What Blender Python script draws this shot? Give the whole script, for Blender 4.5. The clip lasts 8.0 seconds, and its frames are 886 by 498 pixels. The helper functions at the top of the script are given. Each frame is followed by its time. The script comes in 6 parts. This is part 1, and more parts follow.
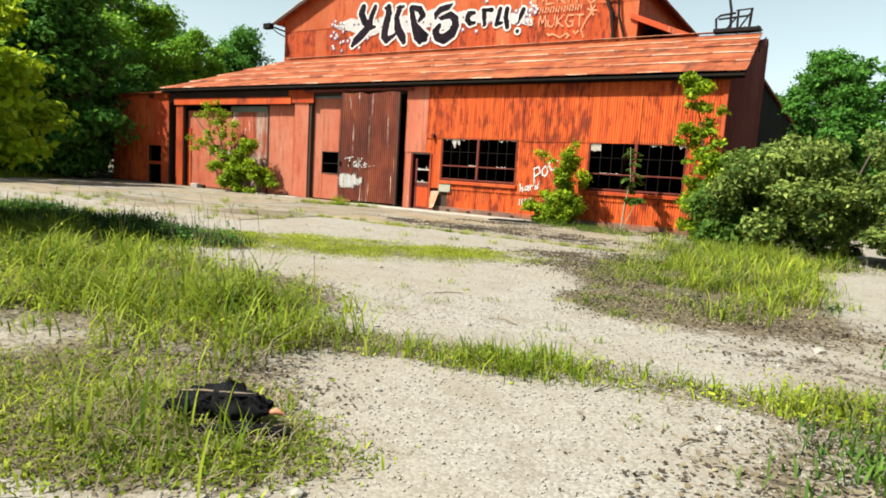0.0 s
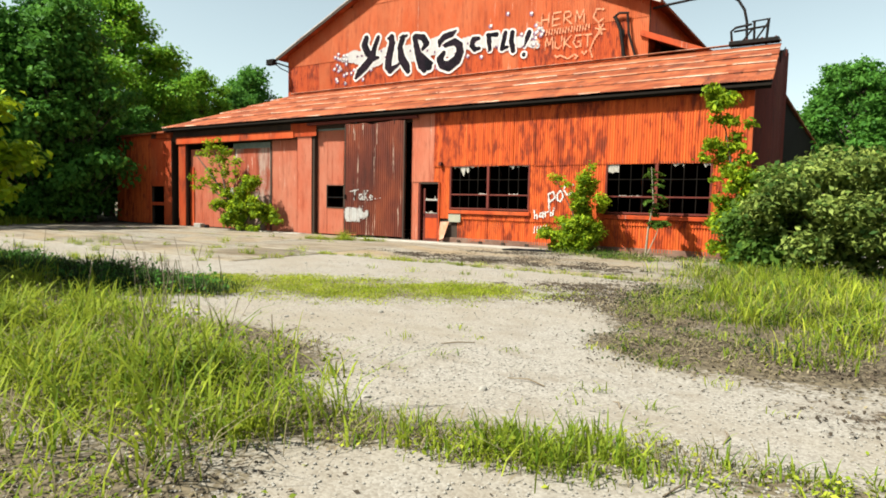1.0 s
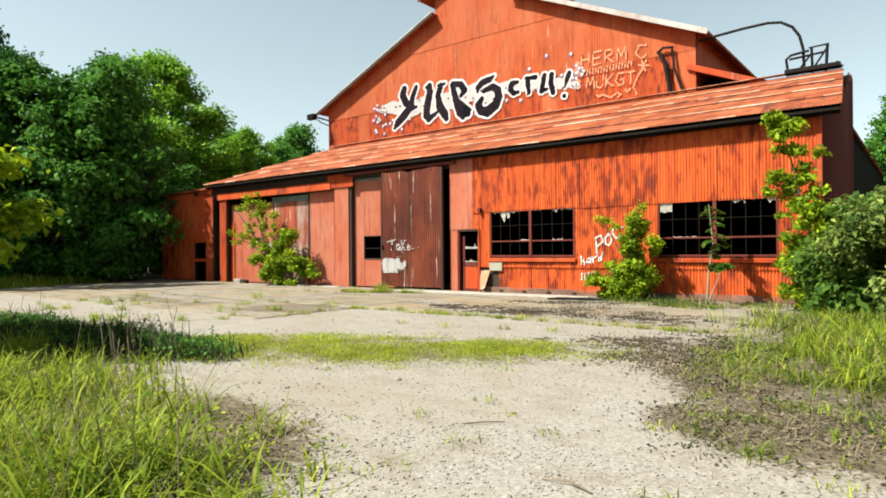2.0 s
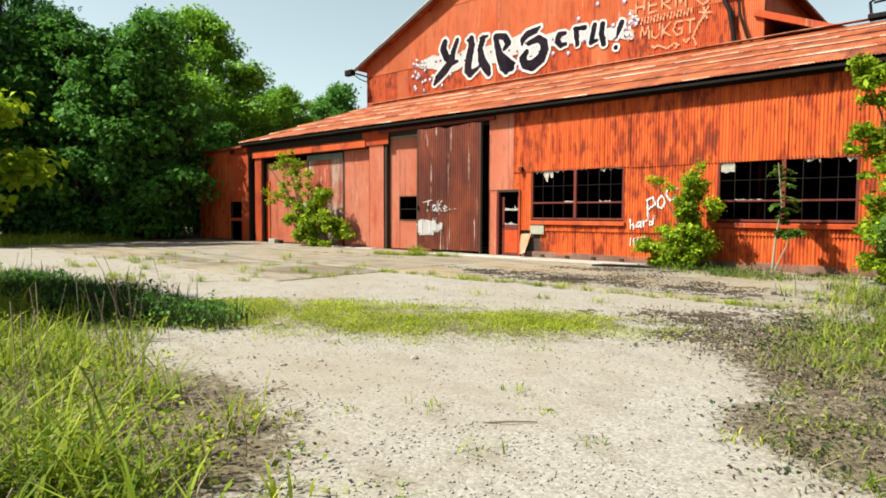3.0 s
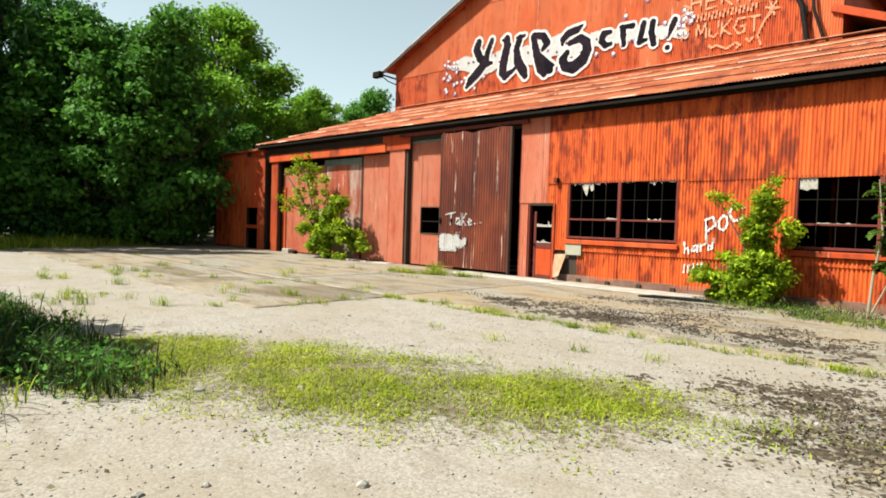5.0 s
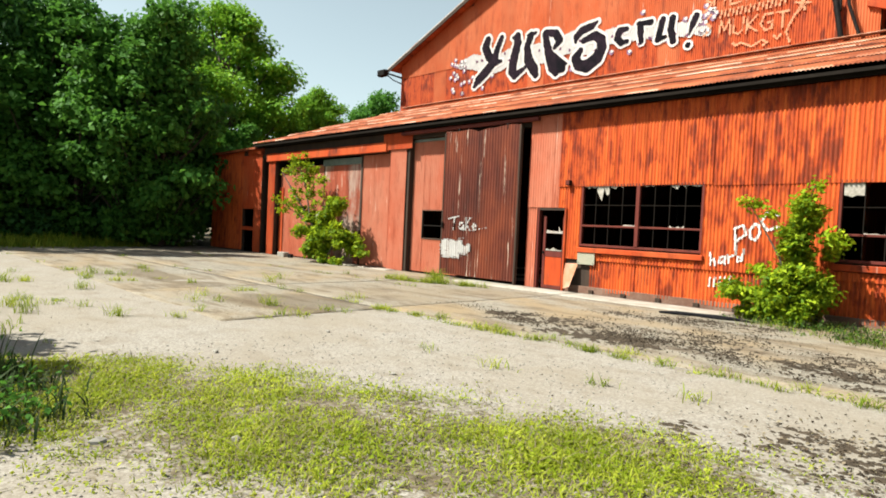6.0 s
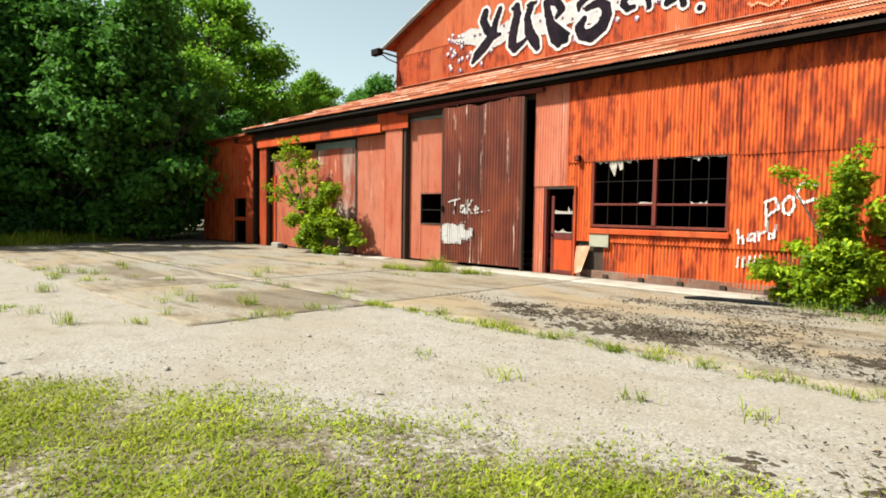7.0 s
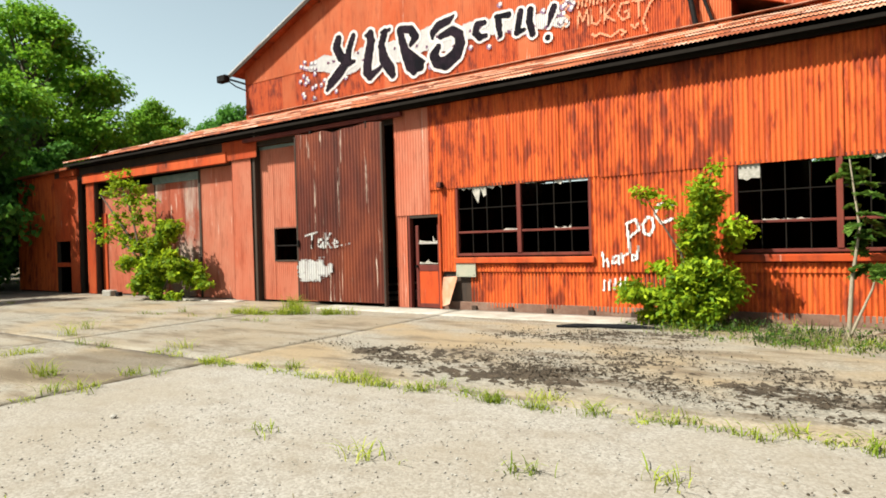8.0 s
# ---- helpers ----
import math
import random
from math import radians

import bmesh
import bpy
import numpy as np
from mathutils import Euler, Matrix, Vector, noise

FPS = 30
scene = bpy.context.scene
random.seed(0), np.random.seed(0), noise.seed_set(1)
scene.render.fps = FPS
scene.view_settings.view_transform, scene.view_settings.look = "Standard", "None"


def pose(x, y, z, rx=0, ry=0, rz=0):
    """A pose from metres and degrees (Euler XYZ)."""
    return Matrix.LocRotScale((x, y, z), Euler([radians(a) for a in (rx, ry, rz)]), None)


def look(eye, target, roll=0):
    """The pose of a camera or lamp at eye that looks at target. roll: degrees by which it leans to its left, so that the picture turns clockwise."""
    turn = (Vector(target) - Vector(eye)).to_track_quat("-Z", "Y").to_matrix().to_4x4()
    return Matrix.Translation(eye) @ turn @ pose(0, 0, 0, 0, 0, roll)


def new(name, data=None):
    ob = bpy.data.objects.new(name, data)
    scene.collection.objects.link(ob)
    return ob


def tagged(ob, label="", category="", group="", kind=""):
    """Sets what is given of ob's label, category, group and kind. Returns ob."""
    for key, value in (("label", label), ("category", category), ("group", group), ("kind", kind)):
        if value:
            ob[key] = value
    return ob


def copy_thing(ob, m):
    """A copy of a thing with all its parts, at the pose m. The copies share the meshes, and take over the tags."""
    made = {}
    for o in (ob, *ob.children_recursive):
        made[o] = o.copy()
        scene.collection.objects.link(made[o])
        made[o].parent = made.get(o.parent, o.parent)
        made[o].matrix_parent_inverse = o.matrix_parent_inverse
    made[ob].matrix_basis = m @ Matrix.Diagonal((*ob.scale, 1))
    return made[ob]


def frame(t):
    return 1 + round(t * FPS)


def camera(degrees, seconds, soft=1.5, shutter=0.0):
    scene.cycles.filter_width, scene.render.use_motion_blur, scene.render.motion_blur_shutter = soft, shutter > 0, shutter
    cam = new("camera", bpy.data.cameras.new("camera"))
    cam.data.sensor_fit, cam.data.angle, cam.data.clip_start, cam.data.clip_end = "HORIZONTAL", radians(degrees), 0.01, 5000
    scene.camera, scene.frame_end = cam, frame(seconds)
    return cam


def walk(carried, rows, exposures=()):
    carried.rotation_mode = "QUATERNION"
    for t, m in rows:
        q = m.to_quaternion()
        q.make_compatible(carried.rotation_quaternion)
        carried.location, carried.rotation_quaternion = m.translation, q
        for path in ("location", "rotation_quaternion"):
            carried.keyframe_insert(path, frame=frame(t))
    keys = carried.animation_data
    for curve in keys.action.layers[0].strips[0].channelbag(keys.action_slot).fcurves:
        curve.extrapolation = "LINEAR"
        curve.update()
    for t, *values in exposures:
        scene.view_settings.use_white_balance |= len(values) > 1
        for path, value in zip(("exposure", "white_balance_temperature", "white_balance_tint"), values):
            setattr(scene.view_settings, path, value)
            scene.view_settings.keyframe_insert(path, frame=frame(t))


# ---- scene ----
cam = camera(70.7, 8.0, soft=1.8)
PATH = [
    (0, (12.232, -19.028, 1.436), (11.178, -17.346, 1.191), 3.5),
    (0.5, (11.926, -18.474, 1.434), (10.754, -16.854, 1.384), -0.9),
    (1, (11.668, -17.989, 1.413), (10.568, -16.326, 1.262), 1.2),
    (1.5, (11.424, -17.477, 1.448), (10.282, -15.834, 1.451), -0.8),
    (1.7, (11.358, -17.242, 1.434), (10.153, -15.646, 1.46), -1.6),
    (2.8, (10.85, -16.136, 1.326), (9.573, -14.599, 1.235), 1.6),
    (3, (10.702, -15.954, 1.335), (9.369, -14.468, 1.222), 0.2),
    (3.5, (10.422, -15.43, 1.326), (9.174, -13.87, 1.235), 3.0),
    (4, (10.08, -15.024, 1.366), (8.77, -13.517, 1.249), 2.3),
    (4.2, (9.944, -14.853, 1.37), (8.556, -13.415, 1.303), 0.0),
    (5.3, (9.182, -13.675, 1.505), (7.76, -12.272, 1.419), 2.2),
    (5.5, (9.003, -13.452, 1.488), (7.511, -12.122, 1.428), -0.5),
    (6, (8.594, -12.979, 1.46), (7.161, -11.585, 1.391), 2.7),
    (6.5, (8.223, -12.543, 1.449), (6.903, -11.043, 1.381), 2.2),
    (7, (7.8, -12.079, 1.448), (6.36, -10.696, 1.329), 0.9),
    (7.5, (7.47, -11.648, 1.493), (6.254, -10.074, 1.283), 2.5),
    (8, (7.205, -11.199, 1.48), (6.085, -9.542, 1.457), -1.6),
]
walk(cam, [(t, look(eye, target, roll)) for t, eye, target, roll in PATH], [(0.0, 1.22, 6600, 3), (8.0, 1.22, 6600, 3)])

# ---- light ----
world = bpy.data.worlds.new("sky")
scene.world = world
world.use_nodes = True
wn = world.node_tree.nodes
sky = wn.new("ShaderNodeTexSky")
sky.sky_type = "NISHITA"
sky.sun_disc = False
SUN_EL, SUN_AZ = 51.0, 214.0          # azimuth clockwise from +y
sky.sun_elevation, sky.sun_rotation = radians(SUN_EL), radians(SUN_AZ)
sky.dust_density, sky.air_density, sky.ozone_density = 0.8, 1.0, 1.0
haze = wn.new("ShaderNodeHueSaturation")
haze.inputs["Saturation"].default_value, haze.inputs["Value"].default_value = 0.5, 0.52
haze.inputs["Hue"].default_value = 0.475
world.node_tree.links.new(sky.outputs[0], haze.inputs["Color"])
world.node_tree.links.new(haze.outputs[0], wn["Background"].inputs[0])
wn["Background"].inputs[1].default_value = 0.15
sun = new("sun", bpy.data.lights.new("sun", "SUN"))
sun.data.energy, sun.data.angle, sun.data.color = 5.0, radians(0.55), (1.0, 0.95, 0.86)
saz, sel = radians(SUN_AZ), radians(SUN_EL)
SUN_FROM = Vector((math.sin(saz) * math.cos(sel), math.cos(saz) * math.cos(sel), math.sin(sel)))
sun.matrix_world = look(SUN_FROM * 60, (0, 0, 0))


# ---- materials ----
def mat(name, rough=0.8, metal=0.0):
    m = bpy.data.materials.new(name)
    m.use_nodes = True
    b = m.node_tree.nodes["Principled BSDF"]
    b.inputs["Roughness"].default_value, b.inputs["Metallic"].default_value = rough, metal
    b.inputs["Specular IOR Level"].default_value = 0.25
    return m, m.node_tree, b


def node(nt, kind, **values):
    n = nt.nodes.new(kind)
    for k, v in values.items():
        n.inputs[k].default_value = v
    return n


def coords(nt, scale=(1, 1, 1)):
    tc = nt.nodes.new("ShaderNodeTexCoord")
    mp = node(nt, "ShaderNodeMapping", Scale=scale)
    nt.links.new(tc.outputs["Object"], mp.inputs[0])
    return mp.outputs[0]


def fac_noise(nt, scale, lo, hi, stretch=(1, 1, 1), detail=5.0, rough=0.6, dist=0.0):
    """A noise mask, 0 below lo and 1 above hi."""
    n = node(nt, "ShaderNodeTexNoise", Scale=scale, Detail=detail, Roughness=rough, Distortion=dist)
    nt.links.new(coords(nt, stretch), n.inputs["Vector"])
    r = node(nt, "ShaderNodeMapRange", **{"From Min": lo, "From Max": hi})
    nt.links.new(n.outputs["Fac"], r.inputs["Value"])
    return r.outputs[0]


def mixc(nt, fac, a, b):
    m = nt.nodes.new("ShaderNodeMix")
    m.data_type = "RGBA"
    for sock, v in ((m.inputs[0], fac), (m.inputs[6], a), (m.inputs[7], b)):
        if isinstance(v, (int, float)):
            sock.default_value = v
        elif isinstance(v, tuple):
            sock.default_value = (*v, 1)
        else:
            nt.links.new(v, sock)
    return m.outputs[2]


def math_node(nt, op, a, b=0.0):
    n = nt.nodes.new("ShaderNodeMath")
    n.operation = op
    for sock, v in ((n.inputs[0], a), (n.inputs[1], b)):
        if isinstance(v, (int, float)):
            sock.default_value = v
        else:
            nt.links.new(v, sock)
    return n.outputs[0]


def bump(nt, b, height, strength=0.3, distance=0.01):
    n = node(nt, "ShaderNodeBump", Strength=strength, Distance=distance)
    nt.links.new(height, n.inputs["Height"])
    nt.links.new(n.outputs[0], b.inputs["Normal"])


def rand(nt):
    return nt.nodes.new("ShaderNodeObjectInfo").outputs["Random"]


def painted_sheet(name, paint, faded, rust, fade_lo, fade_hi, rust_lo, rust_hi, streak=(3.2, 3.2, 0.28), white=0.0, rough=0.72, spread=0.35):
    """Corrugated steel with old paint: faded areas, rust running down it, scratches."""
    m, nt, b = mat(name, rough)
    f1 = fac_noise(nt, 0.9, fade_lo, fade_hi, (1, 1, 0.6))
    c = mixc(nt, f1, paint, faded)
    tone = mixc(nt, math_node(nt, "MULTIPLY", rand(nt), spread), c, tuple(0.62 * v for v in paint))
    s = fac_noise(nt, 1.0, rust_lo, rust_hi, streak, 6.0, 0.65)
    patch = fac_noise(nt, 0.55, 0.36, 0.62, (1, 1, 0.8), 4.0)
    c = mixc(nt, math_node(nt, "MULTIPLY", s, patch), tone, rust)
    fine = fac_noise(nt, 5.0, 0.52, 0.72, (1, 1, 0.22), 6.0, 0.7)
    c = mixc(nt, math_node(nt, "MULTIPLY", fine, 0.55), c, tuple(0.45 * r + 0.1 * p for r, p in zip(rust, paint)))
    if white:
        w = fac_noise(nt, 2.6, 0.64 - 0.035 * (white > 0.9), 0.7 - 0.025 * (white > 0.9), (2.6, 2.6, 0.16), 6.0, 0.7)
        c = mixc(nt, math_node(nt, "MULTIPLY", w, white), c, (0.72, 0.6, 0.5))
    nt.links.new(c, b.inputs["Base Color"])
    bump(nt, b, fac_noise(nt, 30, 0.3, 0.7), 0.25, 0.004)
    return m


def rusted_sheet(name, red, orange, rust, cover=0.5):
    """Red sheet steel whose paint has worn to orange: brown soft-edged blotches that differ from sheet to sheet, thin runs down the ribs."""
    m, nt, b = mat(name, 0.7)
    ribs = fac_noise(nt, 1.0, 0.38, 0.66, (9.0, 9.0, 0.25), 4.0, 0.6)
    c = mixc(nt, math_node(nt, "MULTIPLY", ribs, 0.75), orange, red)
    sheet_tone = math_node(nt, "MULTIPLY", math_node(nt, "SUBTRACT", rand(nt), 0.5), 0.11)
    wide = node(nt, "ShaderNodeTexNoise", Scale=1.0, Detail=6.0, Roughness=0.62)
    nt.links.new(coords(nt, (5.6, 5.6, 1.7)), wide.inputs["Vector"])
    shade = math_node(nt, "ADD", wide.outputs["Fac"], sheet_tone)
    for lo, hi, colour, much in ((cover - 0.02, cover + 0.08, tuple(0.6 * r + 0.3 * k for r, k in zip(red, rust)), 0.8), (cover + 0.06, cover + 0.15, rust, 0.65)):
        r = node(nt, "ShaderNodeMapRange", **{"From Min": lo, "From Max": hi})
        nt.links.new(shade, r.inputs["Value"])
        c = mixc(nt, math_node(nt, "MULTIPLY", r.outputs[0], much), c, colour)
    runs = fac_noise(nt, 1.0, 0.52, 0.64, (13.0, 13.0, 0.7), 5.0, 0.7)
    c = mixc(nt, math_node(nt, "MULTIPLY", runs, 0.5), c, tuple(0.5 * (r + 0.6 * p) for r, p in zip(rust, red)))
    pale = fac_noise(nt, 1.0, 0.64, 0.72, (9.0, 9.0, 0.9), 6.0, 0.7)
    c = mixc(nt, math_node(nt, "MULTIPLY", pale, 0.4), c, (0.6, 0.3, 0.17))
    grain = fac_noise(nt, 45, 0.42, 0.7, detail=3.0)
    c = mixc(nt, math_node(nt, "MULTIPLY", grain, 0.25), c, tuple(0.5 * v for v in red))
    nt.links.new(c, b.inputs["Base Color"])
    bump(nt, b, grain, 0.25, 0.004)
    return m


M_WALL = rusted_sheet("red_sheet", (0.34, 0.034, 0.006), (0.58, 0.108, 0.019), (0.09, 0.018, 0.008), 0.51)
M_GABLE = painted_sheet("gable_sheet", (0.439, 0.0827, 0.0206), (0.466, 0.13, 0.0515), (0.172, 0.024, 0.00827), 0.35, 0.65, 0.55, 0.72, white=0.5)
M_BAND = rusted_sheet("gable_rust_sheet", (0.32, 0.036, 0.0072), (0.464, 0.084, 0.0176), (0.056, 0.0128, 0.008), 0.51)
M_PALE = painted_sheet("faded_sheet", (0.432, 0.11, 0.0583), (0.453, 0.165, 0.103), (0.247, 0.0412, 0.0172), 0.35, 0.65, 0.56, 0.72, white=0.6, spread=0.15)
M_DOOR = painted_sheet("maroon_sheet", (0.108, 0.0253, 0.0158), (0.197, 0.0475, 0.0215), (0.0444, 0.0139, 0.0114), 0.45, 0.7, 0.45, 0.66, white=0.95, spread=0.1, rough=0.48)
M_LEAF2 = painted_sheet("peeling_sheet", (0.378, 0.0889, 0.048), (0.453, 0.343, 0.289), (0.206, 0.0343, 0.0137), 0.46, 0.56, 0.5, 0.7, white=0.8)
M_ROOF = painted_sheet("roof_sheet", (0.21, 0.044, 0.013), (0.36, 0.098, 0.036), (0.07, 0.018, 0.010), 0.42, 0.6, 0.46, 0.62, streak=(3, 0.6, 0.6), white=0.5, spread=0.12)
M_EDGE = painted_sheet("sheet_edge", (0.447, 0.201, 0.116), (0.54, 0.386, 0.309), (0.231, 0.054, 0.0232), 0.45, 0.62, 0.5, 0.62, streak=(1.2, 1.2, 1.2))
M_TRIM = painted_sheet("red_trim", (0.412, 0.0515, 0.00827), (0.426, 0.0889, 0.024), (0.0827, 0.0165, 0.00827), 0.45, 0.7, 0.5, 0.66, streak=(2, 2, 0.8), white=0.3)
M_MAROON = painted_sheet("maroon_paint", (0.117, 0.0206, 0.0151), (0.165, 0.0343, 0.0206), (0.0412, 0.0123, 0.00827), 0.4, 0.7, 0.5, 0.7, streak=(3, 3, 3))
M_GALV = painted_sheet("weathered_flashing", (0.378, 0.343, 0.323), (0.48, 0.46, 0.439), (0.226, 0.0959, 0.0549), 0.35, 0.65, 0.5, 0.72, streak=(1, 1, 1))


def plain(name, colour, other, scale=3.0, rough=0.85, stretch=(1, 1, 1), bumps=0.3, metal=0.0):
    m, nt, b = mat(name, rough, metal)
    c = mixc(nt, fac_noise(nt, scale, 0.35, 0.65, stretch), colour, other)
    c = mixc(nt, math_node(nt, "MULTIPLY", fac_noise(nt, scale * 9, 0.4, 0.7, stretch), 0.35), c, tuple(0.5 * v for v in colour))
    nt.links.new(c, b.inputs["Base Color"])
    bump(nt, b, fac_noise(nt, scale * 12, 0.3, 0.7, stretch), bumps, 0.006)
    if max(colour) < 0.03:
        b.inputs["Specular IOR Level"].default_value = 0.04
    return m


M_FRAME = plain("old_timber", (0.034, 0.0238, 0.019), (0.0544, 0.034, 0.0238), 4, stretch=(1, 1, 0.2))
# Near black for black metal, and in place of shade indoors and at eaves.
M_DARK = plain("black_and_shade", (0.0136, 0.0109, 0.00952), (0.0204, 0.0163, 0.0136), 1.0)
M_IRON = plain("black_iron", (0.0122, 0.0116, 0.0122), (0.0238, 0.019, 0.017), 6, 0.6, metal=0.3)
M_PLINTH = plain("stained_concrete", (0.136, 0.068, 0.0476), (0.218, 0.136, 0.102), 2.5)
M_SIGN = plain("grey_green_metal", (0.286, 0.292, 0.231), (0.34, 0.313, 0.245), 7)
M_WHITE = plain("white_spray", (0.684, 0.667, 0.65), (0.599, 0.581, 0.581), 9, 0.6)
M_PALEWHITE = plain("thin_white_spray", (0.54, 0.54, 0.522), (0.45, 0.441, 0.45), 6, 0.7)
M_BLACK = plain("black_spray", (0.008, 0.008, 0.0112), (0.028, 0.0176, 0.0272), 2.2, 0.5)
M_PINK = plain("pale_pink_spray", (0.633, 0.308, 0.188), (0.564, 0.188, 0.0855), 12, 0.7)
M_LILAC = plain("lilac_spray", (0.204, 0.109, 0.204), (0.306, 0.204, 0.286), 12, 0.7)
M_PURPLE = plain("purple_spray", (0.096, 0.024, 0.072), (0.16, 0.056, 0.12), 12, 0.7)
M_TEAL = plain("teal_flashing", (0.136, 0.17, 0.163), (0.204, 0.225, 0.204), 5)
M_CHAR = plain("charred_wood", (0.00816, 0.00816, 0.00952), (0.0204, 0.0204, 0.0231), 8, 0.7, (0.6, 3, 3), 0.9)
M_STICK = plain("dry_stick", (0.136, 0.102, 0.068), (0.204, 0.163, 0.116), 6)
M_BARK = plain("bark", (0.0612, 0.0476, 0.034), (0.102, 0.0816, 0.0612), 5, stretch=(1, 1, 0.3), bumps=0.7)
M_PALEBARK = plain("pale_bark", (0.231, 0.19, 0.136), (0.306, 0.258, 0.19), 6)
M_DIRT = plain("leaf_litter", (0.0331, 0.0243, 0.0168), (0.0754, 0.0551, 0.0376), 9, bumps=0.8)
M_PALECON = plain("bleached_concrete", (0.371, 0.347, 0.311), (0.242, 0.214, 0.178), 1.8)
M_STONE = plain("loose_stone", (0.225, 0.207, 0.184), (0.319, 0.299, 0.272), 6)


def glass_mat():
    m, nt, b = mat("dusty_glass", 0.25)
    c = mixc(nt, fac_noise(nt, 14, 0.35, 0.65), (0.24, 0.22, 0.19), (0.44, 0.40, 0.36))
    nt.links.new(c, b.inputs["Base Color"])
    return m


M_GLASS = glass_mat()


def leaf_mat(name, dark, light, trans=0.35, size=0.7):
    m, nt, b = mat(name, 0.6)
    b.inputs["Specular IOR Level"].default_value = 0.1
    geo = nt.nodes.new("ShaderNodeNewGeometry")
    c = mixc(nt, geo.outputs["Random Per Island"], dark, light)
    c = mixc(nt, math_node(nt, "MULTIPLY", fac_noise(nt, size, 0.4, 0.6), 0.6), c, tuple(0.7 * v for v in dark))
    nt.links.new(c, b.inputs["Base Color"])
    t = nt.nodes.new("ShaderNodeBsdfTranslucent")
    nt.links.new(mixc(nt, 0.5, c, tuple(min(1, 1.3 * v) for v in light)), t.inputs[0])
    mx = node(nt, "ShaderNodeMixShader", Fac=trans)
    nt.links.new(b.outputs[0], mx.inputs[1])
    nt.links.new(t.outputs[0], mx.inputs[2])
    nt.links.new(mx.outputs[0], nt.nodes["Material Output"].inputs[0])
    return m


M_WOODS = leaf_mat("woods_leaf", (0.036, 0.116, 0.0178), (0.114, 0.268, 0.0381), 0.3)
M_DEEP = leaf_mat("deep_woods_leaf", (0.0205, 0.0688, 0.0198), (0.0644, 0.18, 0.0371), 0.3)
M_BRIGHT = leaf_mat("bright_leaf", (0.0698, 0.206, 0.016), (0.252, 0.443, 0.0369), 0.3)
M_SHRUB = leaf_mat("shrub_leaf", (0.042, 0.115, 0.008), (0.37, 0.46, 0.02), 0.3, size=3.4)
M_SAP = leaf_mat("sapling_leaf", (0.0306, 0.0796, 0.0122), (0.122, 0.202, 0.0306), 0.3, size=2.0)
M_YELLOW = leaf_mat("yellow_green_leaf", (0.129, 0.239, 0.00918), (0.386, 0.459, 0.0184), 0.3, size=1.0)
M_BUSH = leaf_mat("olive_leaf", (0.0294, 0.0704, 0.0141), (0.305, 0.364, 0.0821), 0.2, size=1.9)
M_GRASS = leaf_mat("grass_blade", (0.056, 0.12, 0.008), (0.336, 0.383, 0.04), 0.35, 1.2)
M_LOW = leaf_mat("low_grass_blade", (0.16, 0.235, 0.010), (0.43, 0.45, 0.055), 0.35, 1.2)
M_DRY = leaf_mat("dry_blade", (0.173, 0.139, 0.0809), (0.335, 0.283, 0.185), 0.25, 1.5)
# Near-black green: weeds darkened in place of tree shade and lens falloff.
M_WEED = leaf_mat("darkened_weed_blade", (0.0143, 0.0309, 0.00952), (0.0524, 0.0812, 0.0214), 0.3, 1.2)


